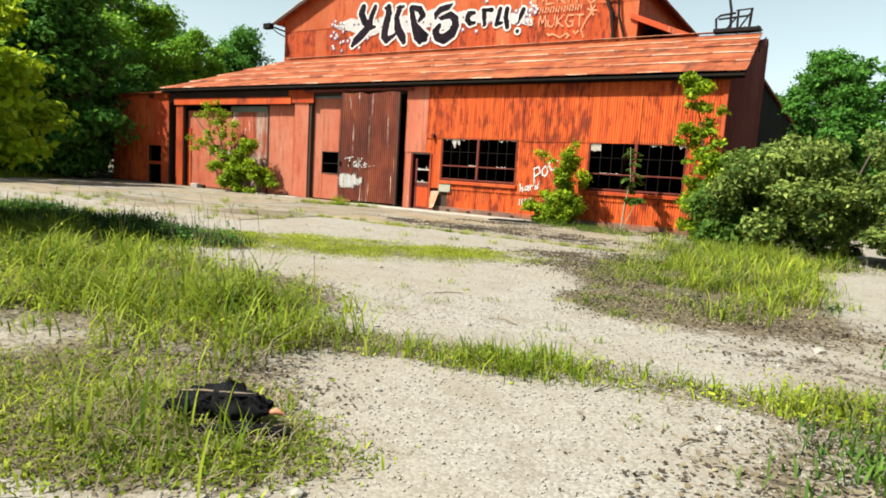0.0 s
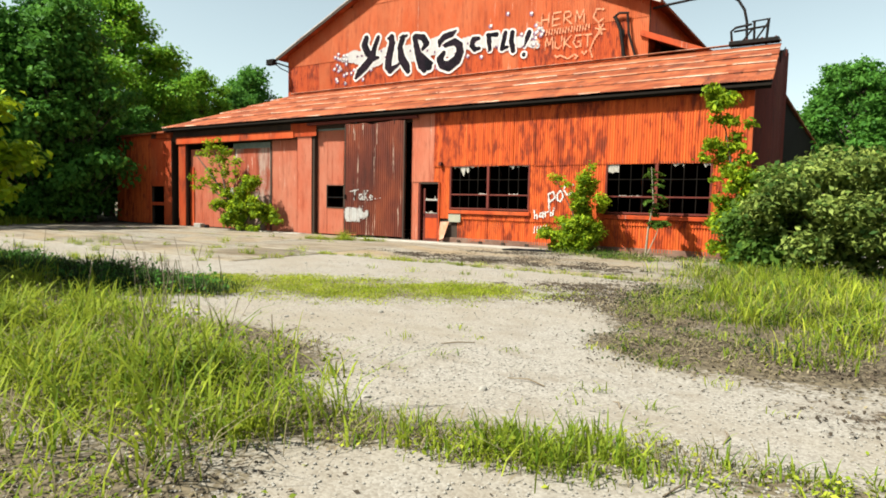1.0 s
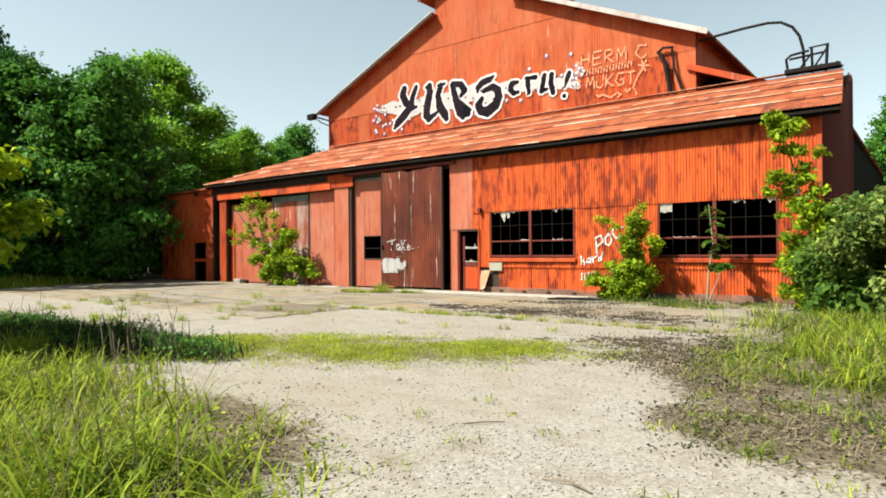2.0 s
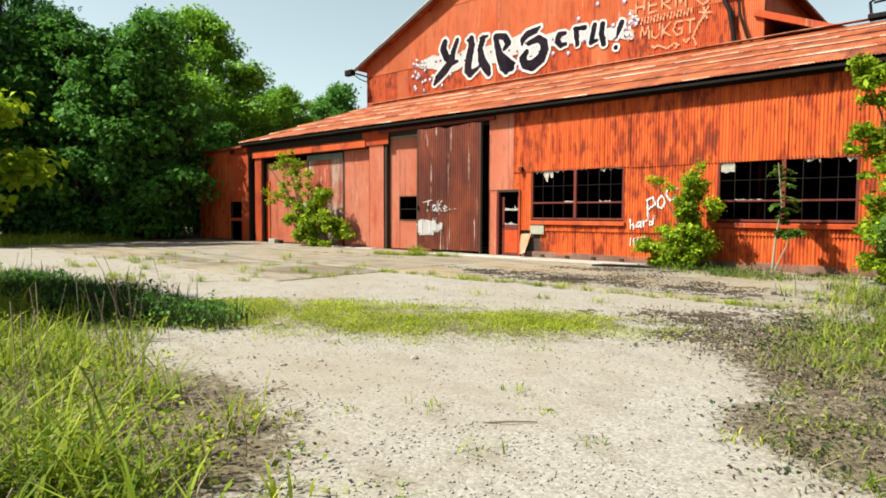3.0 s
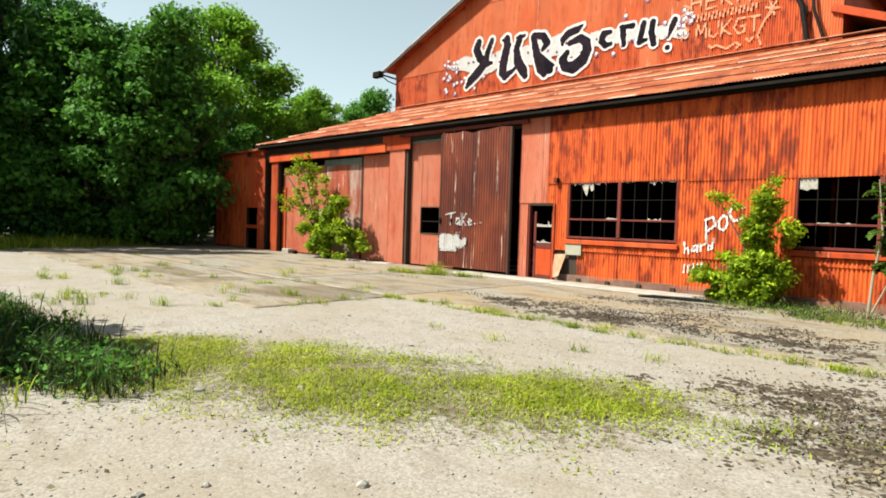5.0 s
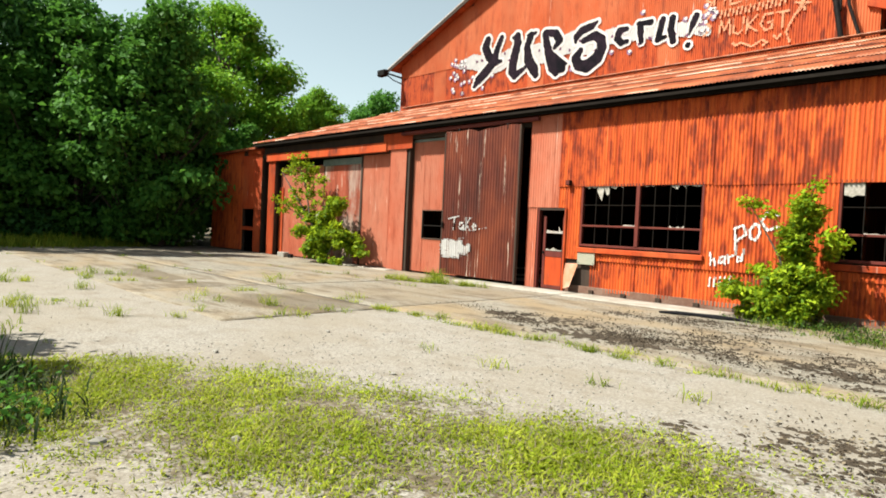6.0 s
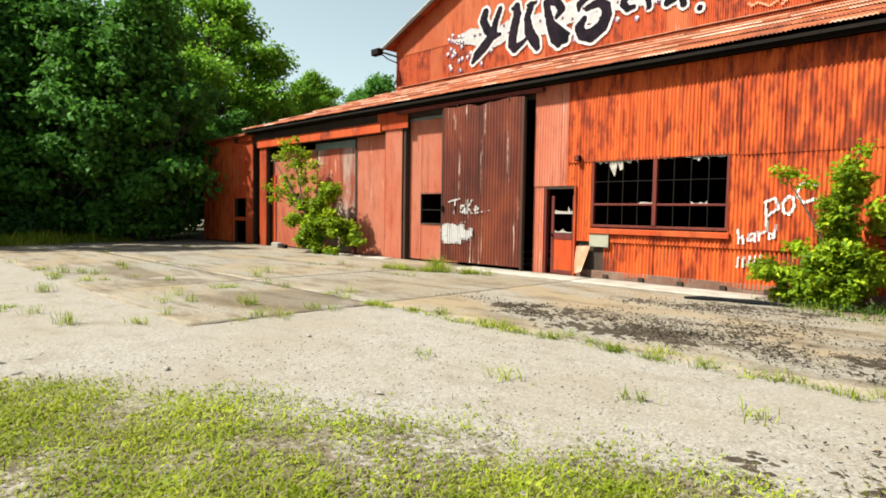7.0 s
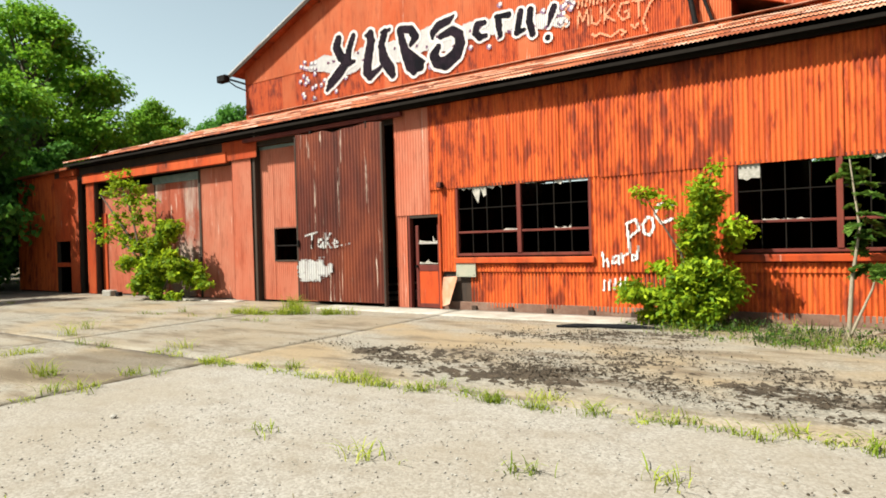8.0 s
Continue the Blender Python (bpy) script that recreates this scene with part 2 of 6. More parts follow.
def ground_mat():
    m, nt, b = mat("pale_gravel", 0.95)
    v = node(nt, "ShaderNodeTexVoronoi", Scale=60.0, Randomness=1.0)
    nt.links.new(coords(nt), v.inputs["Vector"])
    hue = nt.nodes.new("ShaderNodeSeparateColor")
    nt.links.new(v.outputs["Color"], hue.inputs[0])
    c = mixc(nt, hue.outputs[0], (0.175, 0.154, 0.132), (0.30, 0.277, 0.249))
    c = mixc(nt, math_node(nt, "MULTIPLY", fac_noise(nt, 1.7, 0.5, 0.68, (1, 1.6, 1), 7.0), 0.5), c, (0.15, 0.118, 0.085))
    c = mixc(nt, math_node(nt, "MULTIPLY", fac_noise(nt, 0.5, 0.4, 0.65), 0.55), c, (0.206, 0.172, 0.131))
    c = mixc(nt, math_node(nt, "MULTIPLY", fac_noise(nt, 9, 0.6, 0.7), 0.22), c, (0.0688, 0.055, 0.0413))
    a = nt.nodes.new("ShaderNodeVertexColor")
    a.layer_name = "soil"
    sep = nt.nodes.new("ShaderNodeSeparateColor")
    nt.links.new(a.outputs[0], sep.inputs[0])
    # soil and litter where plants root
    edge = math_node(nt, "ADD", sep.outputs[0], math_node(nt, "SUBTRACT", math_node(nt, "ADD", math_node(nt, "MULTIPLY", fac_noise(nt, 3.0, 0.2, 0.8, detail=8.0), 0.7), math_node(nt, "MULTIPLY", fac_noise(nt, 19.0, 0.3, 0.7, detail=6.0), 0.6)), 0.65))
    r = node(nt, "ShaderNodeMapRange", **{"From Min": 0.38, "From Max": 0.66})
    nt.links.new(edge, r.inputs["Value"])
    soil = mixc(nt, fac_noise(nt, 14, 0.35, 0.65), (0.0482, 0.0378, 0.0248), (0.144, 0.114, 0.0743))
    c = mixc(nt, r.outputs[0], c, soil)
    # dark litter crusts, and the shadow stripes painted with them
    edge = math_node(nt, "ADD", math_node(nt, "MULTIPLY", sep.outputs[1], 0.55), math_node(nt, "SUBTRACT", fac_noise(nt, 7.0, 0.28, 0.72, (1.1, 1, 1), 8.0, 0.78), 0.5))
    r = node(nt, "ShaderNodeMapRange", **{"From Min": 0.5, "From Max": 0.66})
    nt.links.new(edge, r.inputs["Value"])
    c = mixc(nt, r.outputs[0], c, mixc(nt, fac_noise(nt, 20, 0.35, 0.65), (0.0344, 0.0261, 0.0193), (0.103, 0.0757, 0.0516)))
    nt.links.new(c, b.inputs["Base Color"])
    h = math_node(nt, "ADD", math_node(nt, "MULTIPLY", v.outputs["Distance"], -0.6), math_node(nt, "MULTIPLY", fac_noise(nt, 11, 0.2, 0.8), 0.3))
    bump(nt, b, h, 0.3, 0.012)
    return m


M_GROUND = ground_mat()


def slab_mat():
    m, nt, b = mat("weathered_concrete", 0.9)
    v = node(nt, "ShaderNodeTexVoronoi", Scale=40.0, Randomness=1.0)
    nt.links.new(coords(nt), v.inputs["Vector"])
    hue = nt.nodes.new("ShaderNodeSeparateColor")
    nt.links.new(v.outputs["Color"], hue.inputs[0])
    grit = mixc(nt, hue.outputs[0], (0.128, 0.115, 0.0928), (0.282, 0.256, 0.218))
    base = mixc(nt, rand(nt), (0.186, 0.16, 0.126), (0.237, 0.179, 0.112))
    base = mixc(nt, fac_noise(nt, 0.45, 0.42, 0.58, (0.7, 1.1, 1), 7.0), base, grit)
    c = mixc(nt, math_node(nt, "MULTIPLY", fac_noise(nt, 0.8, 0.5, 0.66, (0.5, 1.2, 1), 7.0), 0.7), base, (0.243, 0.221, 0.186))
    c = mixc(nt, math_node(nt, "MULTIPLY", fac_noise(nt, 1.3, 0.5, 0.6, (0.45, 1.6, 1), 8.0, 0.7), 0.7), c, (0.096, 0.0704, 0.048))
    c = mixc(nt, math_node(nt, "MULTIPLY", fac_noise(nt, 26, 0.5, 0.68), 0.5), c, (0.128, 0.102, 0.0768))
    a = nt.nodes.new("ShaderNodeVertexColor")
    a.layer_name = "soil"
    sep = nt.nodes.new("ShaderNodeSeparateColor")
    nt.links.new(a.outputs[0], sep.inputs[0])
    edge = math_node(nt, "ADD", math_node(nt, "MULTIPLY", sep.outputs[1], 0.42), math_node(nt, "SUBTRACT", fac_noise(nt, 4.0, 0.28, 0.72, (0.5, 1.2, 1), 8.0, 0.8), 0.5))
    r = node(nt, "ShaderNodeMapRange", **{"From Min": 0.5, "From Max": 0.62})
    nt.links.new(edge, r.inputs["Value"])
    c = mixc(nt, r.outputs[0], c, mixc(nt, fac_noise(nt, 18, 0.35, 0.65), (0.032, 0.023, 0.0154), (0.102, 0.0704, 0.0448)))
    edge = math_node(nt, "ADD", sep.outputs[0], math_node(nt, "SUBTRACT", fac_noise(nt, 1.2, 0.2, 0.8, (0.4, 1.5, 1), 6.0), 0.5))
    r = node(nt, "ShaderNodeMapRange", **{"From Min": 0.4, "From Max": 0.75})
    nt.links.new(edge, r.inputs["Value"])
    c = mixc(nt, math_node(nt, "MULTIPLY", r.outputs[0], 0.6), c, (0.088, 0.064, 0.040))
    nt.links.new(c, b.inputs["Base Color"])
    bump(nt, b, fac_noise(nt, 22, 0.3, 0.7), 0.4, 0.008)
    return m


M_SLAB = slab_mat()


# ---- mesh helpers ----
def link(name, me, material, parent=None, label="", smooth=False):
    me.materials.append(material)
    if smooth:
        me.polygons.foreach_set("use_smooth", [True] * len(me.polygons))
    ob = new(name, me)
    if parent:
        ob.parent = parent
    if label:
        ob["label"] = label
    return ob


def part(name, bm, material, parent=None, label="", smooth=False):
    """Links a bmesh as one mesh object under a thing or a part."""
    me = bpy.data.meshes.new(name)
    bm.to_mesh(me)
    bm.free()
    return link(name, me, material, parent, label, smooth)


def mesh_np(name, verts, faces):
    """A mesh from an array of places and an array of faces of one size."""
    me = bpy.data.meshes.new(name)
    verts, faces = np.asarray(verts, dtype=np.float32), np.asarray(faces, dtype=np.int32)
    k = faces.shape[1]
    me.vertices.add(len(verts))
    me.vertices.foreach_set("co", verts.ravel())
    me.loops.add(faces.size)
    me.loops.foreach_set("vertex_index", faces.ravel())
    me.polygons.add(len(faces))
    me.polygons.foreach_set("loop_start", np.arange(0, faces.size, k, dtype=np.int32))
    me.polygons.foreach_set("loop_total", np.full(len(faces), k, dtype=np.int32))
    me.update(calc_edges=True)
    return me


def box(bm, x0, x1, y0, y1, z0, z1, bevel=0.0):
    r = bmesh.ops.create_cube(bm, size=1.0, matrix=Matrix.Translation(((x0 + x1) / 2, (y0 + y1) / 2, (z0 + z1) / 2)) @ Matrix.Diagonal((x1 - x0, y1 - y0, z1 - z0, 1)))
    if bevel:
        edges = {e for v in r["verts"] for e in v.link_edges}
        bmesh.ops.bevel(bm, geom=list(edges), offset=bevel, segments=1, affect="EDGES")
    return bm


def box_part(name, x0, x1, y0, y1, z0, z1, material, parent=None, label="", bevel=0.006):
    return part(name, box(bmesh.new(), x0, x1, y0, y1, z0, z1, bevel), material, parent, label)


def tube(points, radii, sides=7):
    """Vertices and quads of a tapered tube along points."""
    vs, fs = [], []
    n = len(points)
    for i, p in enumerate(points):
        p = Vector(p)
        d = (Vector(points[min(i + 1, n - 1)]) - Vector(points[max(i - 1, 0)])).normalized()
        u = d.cross(Vector((0.31, 0.93, 0.2))).normalized()
        w = d.cross(u)
        for k in range(sides):
            a = 2 * math.pi * k / sides
            vs.append(p + (u * math.cos(a) + w * math.sin(a)) * radii[i])
        if i:
            for k in range(sides):
                a, b2 = (i - 1) * sides + k, (i - 1) * sides + (k + 1) % sides
                fs.append((a, b2, b2 + sides, a + sides))
    return vs, fs


def tubes_part(name, runs, material, parent=None, label="", sides=7):
    vs, fs = [], []
    for pts, radii in runs:
        if isinstance(radii, (int, float)):
            radii = [radii] * len(pts)
        v, f = tube(pts, radii, sides)
        fs += [tuple(i + len(vs) for i in q) for q in f]
        vs += v
    return link(name, mesh_np(name, [tuple(v) for v in vs], fs), material, parent, label, True)


PITCH, AMP = 0.076, 0.018


def wave(x):
    return AMP * math.cos(2 * math.pi * x / PITCH)


def sheet(name, x0, x1, z0, z1, y, material, parent=None, label="", top=None, lean=0.0, dent=0.0, bottom=None, deep=1.0, pitch=PITCH):
    """One upright corrugated sheet in the plane y, its ribs upright. top and bottom: edges as functions of x."""
    n = max(2, int(round((x1 - x0) / (pitch / (4 if pitch == PITCH else 8)))))
    rows = 4
    vs, fs = [], []
    for i in range(n + 1):
        x = x0 + (x1 - x0) * i / n
        hi = top(x) if top else z1
        lo = bottom(x) if bottom else z0
        hi = max(hi, lo + 0.001)
        for j in range(rows + 1):
            f = j / rows
            z = lo + (hi - lo) * f
            dy = dent * noise.noise((x * 1.3, z * 0.9, y)) + lean * (1 - f)
            vs.append((x, y + deep * wave(x * PITCH / pitch) + dy, z))
    for i in range(n):
        for j in range(rows):
            a = i * (rows + 1) + j
            fs.append((a, a + rows + 1, a + rows + 2, a + 1))
    return link(name, mesh_np(name, vs, fs), material, parent, label, True)


rng = np.random.default_rng(7)


def leaves(centres, normals, size, spread=0.35, long=1.5):
    """Small folded leaves at the centres, roughly facing along the normals."""
    n = len(centres)
    nr = normals + rng.normal(0, spread * 1.6, (n, 3))
    nr /= np.linalg.norm(nr, axis=1, keepdims=True) + 1e-9
    t = np.cross(nr, rng.normal(0, 1, (n, 3)))
    t /= np.linalg.norm(t, axis=1, keepdims=True) + 1e-9
    s = np.cross(nr, t)
    k = (size * rng.uniform(0.6, 1.4, n))[:, None]
    a = centres - t * k * long / 2
    c = centres + t * k * long / 2 - nr * k * 0.2
    b = centres + s * k * 0.5 + nr * k * 0.12
    d = centres - s * k * 0.5 + nr * k * 0.12
    vs = np.stack([a, b, c, d], axis=1).reshape(-1, 3)
    return vs, np.arange(4 * n).reshape(-1, 4)


def lobe_points(lobes, n):
    """Points in and near the shells of lobes (x, y, z, radius, flatness), with outward normals."""
    w = np.array([l[3] ** 2 for l in lobes])
    pick = rng.choice(len(lobes), n, p=w / w.sum())
    L = np.array(lobes)[pick]
    d = rng.normal(0, 1, (n, 3))
    d /= np.linalg.norm(d, axis=1, keepdims=True)
    r = rng.uniform(0.15, 1, n) ** 0.45
    r *= 1 + 0.25 * np.sin(d[:, 0] * 7 + pick) * np.cos(d[:, 2] * 6 + pick * 2)
    p = L[:, :3] + d * (r * L[:, 3])[:, None] * np.stack([np.ones(n), np.ones(n), L[:, 4]], axis=1)
    return p, d * 0.6 + np.array([0, 0, 0.6])


def tree(name, height, width, trunk_r, leaf_mat_, n_leaves, leaf_size, label, low=0.25, seed=1, lobes_n=26, bark=None, lobe=(0.11, 0.2)):
    """A tree at the origin: tapered trunk with limbs, and a crown of small leaves in uneven lobes."""
    r = random.Random(seed)
    root = new(name)
    top = height * 0.86
    pts = [(0.0, 0.0, -0.1)]
    for i in range(1, 7):
        f = i / 6
        pts.append((r.uniform(-0.25, 0.25) * f * width * 0.15, r.uniform(-0.25, 0.25) * f * width * 0.15, top * f))
    runs = [(pts, [trunk_r * (1.15 - 0.95 * i / 6) for i in range(7)])]
    lobes = []
    for i in range(lobes_n):
        f = low + (1 - low) * (i + 0.5) / lobes_n
        spread = math.sin(min(1.0, (f - low * 0.6) / (1 - low * 0.6)) ** 0.75 * math.pi) ** 0.6
        a = r.uniform(0, 2 * math.pi)
        d = width / 2 * spread * r.uniform(0.35, 0.85)
        c = (d * math.cos(a), d * math.sin(a), height * f * r.uniform(0.93, 1.0))
        rad = width * r.uniform(*lobe) * (1.1 - 0.45 * f)
        lobes.append((*c, rad, r.uniform(0.55, 0.9)))
        base_z = max(height * low * 0.5, c[2] - d * 0.9 - 0.5)
        if base_z < top:
            k = base_z / top * 6
            b0 = Vector(pts[int(k)]).lerp(Vector(pts[min(6, int(k) + 1)]), k - int(k))
            mid = b0.lerp(Vector(c), 0.5) + Vector((0, 0, -0.04 * height * r.random()))
            runs.append(([tuple(b0), tuple(mid), c], [trunk_r * 0.32, trunk_r * 0.18, trunk_r * 0.05]))
    tubes_part("trunk", runs, bark or M_BARK, root, sides=6)
    p, nr = lobe_points(lobes, n_leaves // 9)
    p, nr = np.repeat(p, 9, axis=0), np.repeat(nr, 9, axis=0)
    p = p + rng.normal(0, 1, p.shape) * leaf_size * np.array([1.5, 1.5, 0.7])
    p[:, 2] = np.maximum(p[:, 2], 0.1)
    v, f = leaves(p, nr, leaf_size)
    link("crown", mesh_np("crown", v, f), leaf_mat_, root)
    return tagged(root, label, "tree", kind="thing")


# ---- ground ----
def blob(x, y, cx, cy, rx, ry, turn=0.0):
    """1 inside an ellipse, falling to 0 past its rim."""
    c, s = math.cos(radians(turn)), math.sin(radians(turn))
    u, v = ((x - cx) * c + (y - cy) * s) / rx, (-(x - cx) * s + (y - cy) * c) / ry
    return np.clip(1.6 - np.sqrt(u * u + v * v), 0, 1)


# stretches of growth: centre, radii, turn
TALL = [(8.3, -15.15, 0.8, 0.34, -12), (7.65, -15.35, 1.15, 0.62, -22), (5.8, -15.2, 2.2, 1.3, -8), (2.5, -15.2, 2.6, 1.7, 0), (-1.0, -14.6, 3.0, 1.7, 0), (4.6, -17.0, 1.6, 0.8, 0)]
LOWG = [(6.6, -9.2, 1.1, 0.65, 30), (4.8, -10.55, 3.0, 1.15, 27), (2.7, -11.8, 1.4, 1.0, 22)]
STRIP = [(9.45, -15.05, 0.6, 0.26, 8), (12.1, -14.3, 0.5, 0.25, 10), (10.3, -14.75, 0.7, 0.28, 22), (11.4, -14.45, 0.55, 0.22, 15), (12.5, -14.0, 0.5, 0.5, 0)]
RIGHT = [(10.95, -8.0, 1.1, 2.9, 8), (10.6, -4.2, 1.9, 1.9, 0)]
RIGHTLOW = [(10.3, -11.5, 0.75, 0.8, 0), (9.5, -9.0, 0.5, 2.2, 10)]
NEAR = [(9.3, -17.3, 1.0, 0.45, 25), (8.6, -17.2, 1.3, 0.6, 20), (9.7, -16.85, 0.6, 0.35, 0)]
FOOT = [(7.2, -1.4, 2.3, 0.8, 0), (5.2, -0.9, 1.1, 0.5, 0)]
FARL = [(-20.5, -7.5, 2.0, 5.5, 20)]
# Litter crusts, and two stripes near x 12 painted as cast shadows.
CRUST_SHADE = [(3.3, -4.6, 2.4, 0.75, -3), (5.6, -4.4, 2.0, 1.3, 0), (8.3, -8.3, 1.0, 0.6, 40), (9.7, -10.3, 0.9, 0.55, 60), (11.9, -11.5, 1.4, 0.25, 10), (12.3, -13.0, 1.2, 0.4, -10), (4.2, -2.4, 1.6, 0.5, 0)]
STAIN = [(-1.2, -7.2, 1.3, 1.0, 0), (-6.5, -7.5, 2.5, 0.4, 0)]


EARTH = [(8.5, -16.55, 1.1, 0.35, 20), (9.0, -17.4, 0.9, 0.4, 20), (9.0, -9.3, 0.6, 1.3, 25), (10.1, -11.5, 0.7, 0.55, 0), (11.7, -11.4, 1.4, 1.1, 0), (6.8, -14.0, 1.2, 0.4, -15), (12.6, -15.6, 0.8, 1.2, 0)]


def mask(x, y, blobs):
    out = np.zeros_like(x)
    for b in blobs:
        out = np.maximum(out, blob(x, y, *b))
    return out


def soil_layer(me):
    co = np.empty(len(me.vertices) * 3, dtype=np.float32)
    me.vertices.foreach_get("co", co)
    co = co.reshape(-1, 3)
    x, y = co[:, 0].astype(float), co[:, 1].astype(float)
    grow = np.clip(mask(x, y, TALL + RIGHT + FOOT) * 1.0 + mask(x, y, LOWG + STRIP + NEAR + RIGHTLOW) * 0.62 + mask(x, y, EARTH) * 0.56 + mask(x, y, FARL), 0, 1)
    far = np.clip((np.maximum(-x - 21, np.maximum(x - 13, -y - 20)) + 1) / 3, 0, 1)
    grow = np.maximum(grow, far * 0.9)
    crust_shade = mask(x, y, CRUST_SHADE)
    col = np.stack([grow, crust_shade, np.zeros_like(x), np.ones_like(x)], axis=1).astype(np.float32)
    a = me.color_attributes.new("soil", "FLOAT_COLOR", "POINT")
    a.data.foreach_set("color", col.ravel())


def stain_layer(me):
    co = np.empty(len(me.vertices) * 3, dtype=np.float32)
    me.vertices.foreach_get("co", co)
    co = co.reshape(-1, 3)
    x, y = co[:, 0].astype(float), co[:, 1].astype(float)
    col = np.stack([mask(x, y, STAIN), mask(x, y, CRUST_SHADE), np.zeros_like(x), np.ones_like(x)], axis=1).astype(np.float32)
    a = me.color_attributes.new("soil", "FLOAT_COLOR", "POINT")
    a.data.foreach_set("color", col.ravel())


def ground_z(x, y):
    return 0.008 * np.sin(0.9 * x + 0.4 * y) * np.cos(0.7 * y - 0.3 * x) + 0.006 * np.sin(2.3 * x - 1.9 * y) - 0.002


def axis(lo, hi, step, far):
    inner = np.arange(lo, hi + 1e-6, step)
    out = [step * 1.5 ** i for i in range(1, 40)]
    c = np.cumsum(out)
    c = c[c < far]
    return np.concatenate([lo - c[::-1], inner, hi + c])


gx, gy = axis(-4, 14, 0.11, 700), axis(-21, 0.5, 0.11, 700)
GX, GY = np.meshgrid(gx, gy, indexing="ij")
GZ = ground_z(GX, GY)
verts = np.stack([GX, GY, GZ], axis=-1).reshape(-1, 3)
idx = np.arange(len(gx) * len(gy)).reshape(len(gx), len(gy))
quads = np.stack([idx[:-1, :-1], idx[1:, :-1], idx[1:, 1:], idx[:-1, 1:]], axis=-1).reshape(-1, 4)
me = mesh_np("ground", verts, quads)
soil_layer(me)
ground = tagged(link("ground", me, M_GROUND, smooth=True), "pale crushed gravel and bare earth yard", "ground", kind="structure")

# ---- the building: backing walls ----
FX0, FX1, WALL_TOP = -20.8, 9.26, 4.5
EAVE_Y, EAVE_Z, RIDGE_Y, RIDGE_Z = -0.37, 4.575, 8.04, 7.4


def roof_z(y):
    return EAVE_Z + (RIDGE_Z - EAVE_Z) * (y - EAVE_Y) / (RIDGE_Y - EAVE_Y)


bm = bmesh.new()
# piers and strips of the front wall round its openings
# Near-black backing, standing in for shade under the eaves and inside.
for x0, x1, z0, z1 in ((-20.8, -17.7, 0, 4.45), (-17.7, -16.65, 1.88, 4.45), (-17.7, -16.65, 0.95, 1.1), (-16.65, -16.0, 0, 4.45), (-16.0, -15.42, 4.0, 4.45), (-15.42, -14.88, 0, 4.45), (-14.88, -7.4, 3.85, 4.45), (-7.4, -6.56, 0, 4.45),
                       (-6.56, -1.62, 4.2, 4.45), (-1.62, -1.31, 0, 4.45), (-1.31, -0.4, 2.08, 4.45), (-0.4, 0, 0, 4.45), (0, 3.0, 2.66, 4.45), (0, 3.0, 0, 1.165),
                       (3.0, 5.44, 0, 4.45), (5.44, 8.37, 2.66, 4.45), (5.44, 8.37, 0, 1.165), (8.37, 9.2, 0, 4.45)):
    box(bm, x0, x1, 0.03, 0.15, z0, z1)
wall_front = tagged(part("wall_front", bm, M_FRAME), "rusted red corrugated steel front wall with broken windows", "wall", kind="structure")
tagged(box_part("wall_east", 9.1, 9.2, 0.16, 8.2, 0, 4.4, M_FRAME), "corrugated side wall, sheets coloured dark for its shaded side", "wall", kind="structure")
# Unseen wall that closes the annex; its darkness is plain colour.
tagged(box_part("wall_west", -20.8, -20.7, 0.16, 40, 0, 4.2, M_FRAME), "unseen west side wall, coloured dark as if shaded", "wall", kind="structure")
# Unseen back wall, added so the inside stays dark.
tagged(box_part("wall_back", -20.8, 8.6, 40, 40.1, 0, 6.4, M_FRAME), "unseen back wall closing the shed", "wall", kind="structure")
# Floor colour carries the darkness of the room.
tagged(box_part("floor", -20.6, 9.05, 0.2, 39.9, -0.2, 0.0, M_DARK), "floor inside the shed, coloured near black for the unlit room", "floor", kind="structure")
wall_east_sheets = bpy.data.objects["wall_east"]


# East sheets take the maroon colour to stand in for their shaded side.
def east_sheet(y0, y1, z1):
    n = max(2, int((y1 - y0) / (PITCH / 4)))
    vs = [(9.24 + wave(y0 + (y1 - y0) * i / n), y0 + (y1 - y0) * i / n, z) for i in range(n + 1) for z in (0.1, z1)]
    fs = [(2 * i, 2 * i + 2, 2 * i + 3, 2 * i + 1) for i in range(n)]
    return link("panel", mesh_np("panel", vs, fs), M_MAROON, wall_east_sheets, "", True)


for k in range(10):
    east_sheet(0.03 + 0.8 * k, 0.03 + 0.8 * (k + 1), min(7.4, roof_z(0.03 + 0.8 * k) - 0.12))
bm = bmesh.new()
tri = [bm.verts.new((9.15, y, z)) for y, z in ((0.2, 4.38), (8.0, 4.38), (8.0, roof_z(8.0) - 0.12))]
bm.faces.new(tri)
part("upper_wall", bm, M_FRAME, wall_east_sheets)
# The near-black colour here stands in for shade on the aisle wall.
tagged(box_part("wall_aisle", 8.4, 8.5, 8.25, 39.9, 0, 6.5, M_DARK), "side wall of the aisle, coloured near black for its shade", "wall", kind="structure")
tagged(box_part("wall_return", 8.4, 9.2, 8.2, 8.3, 0, 7.2, M_FRAME), "plain return wall", "wall", kind="structure")

# ---- gable of the high hall ----
CX = -6.25
GY0 = RIDGE_Y


def gable_top(x):
    d = abs(x - CX)
    if d < 2.35:
        return 15.5 - 0.44 * d
    return 13.35 - 0.437 * (d - 2.2)


gl_x0, gl_x1 = CX - 10.45, CX + 10.45
wall_gable = new("wall_gable")
tagged(wall_gable, "high red corrugated gable wall with large spray-painted lettering", "wall", kind="structure")
bm = bmesh.new()
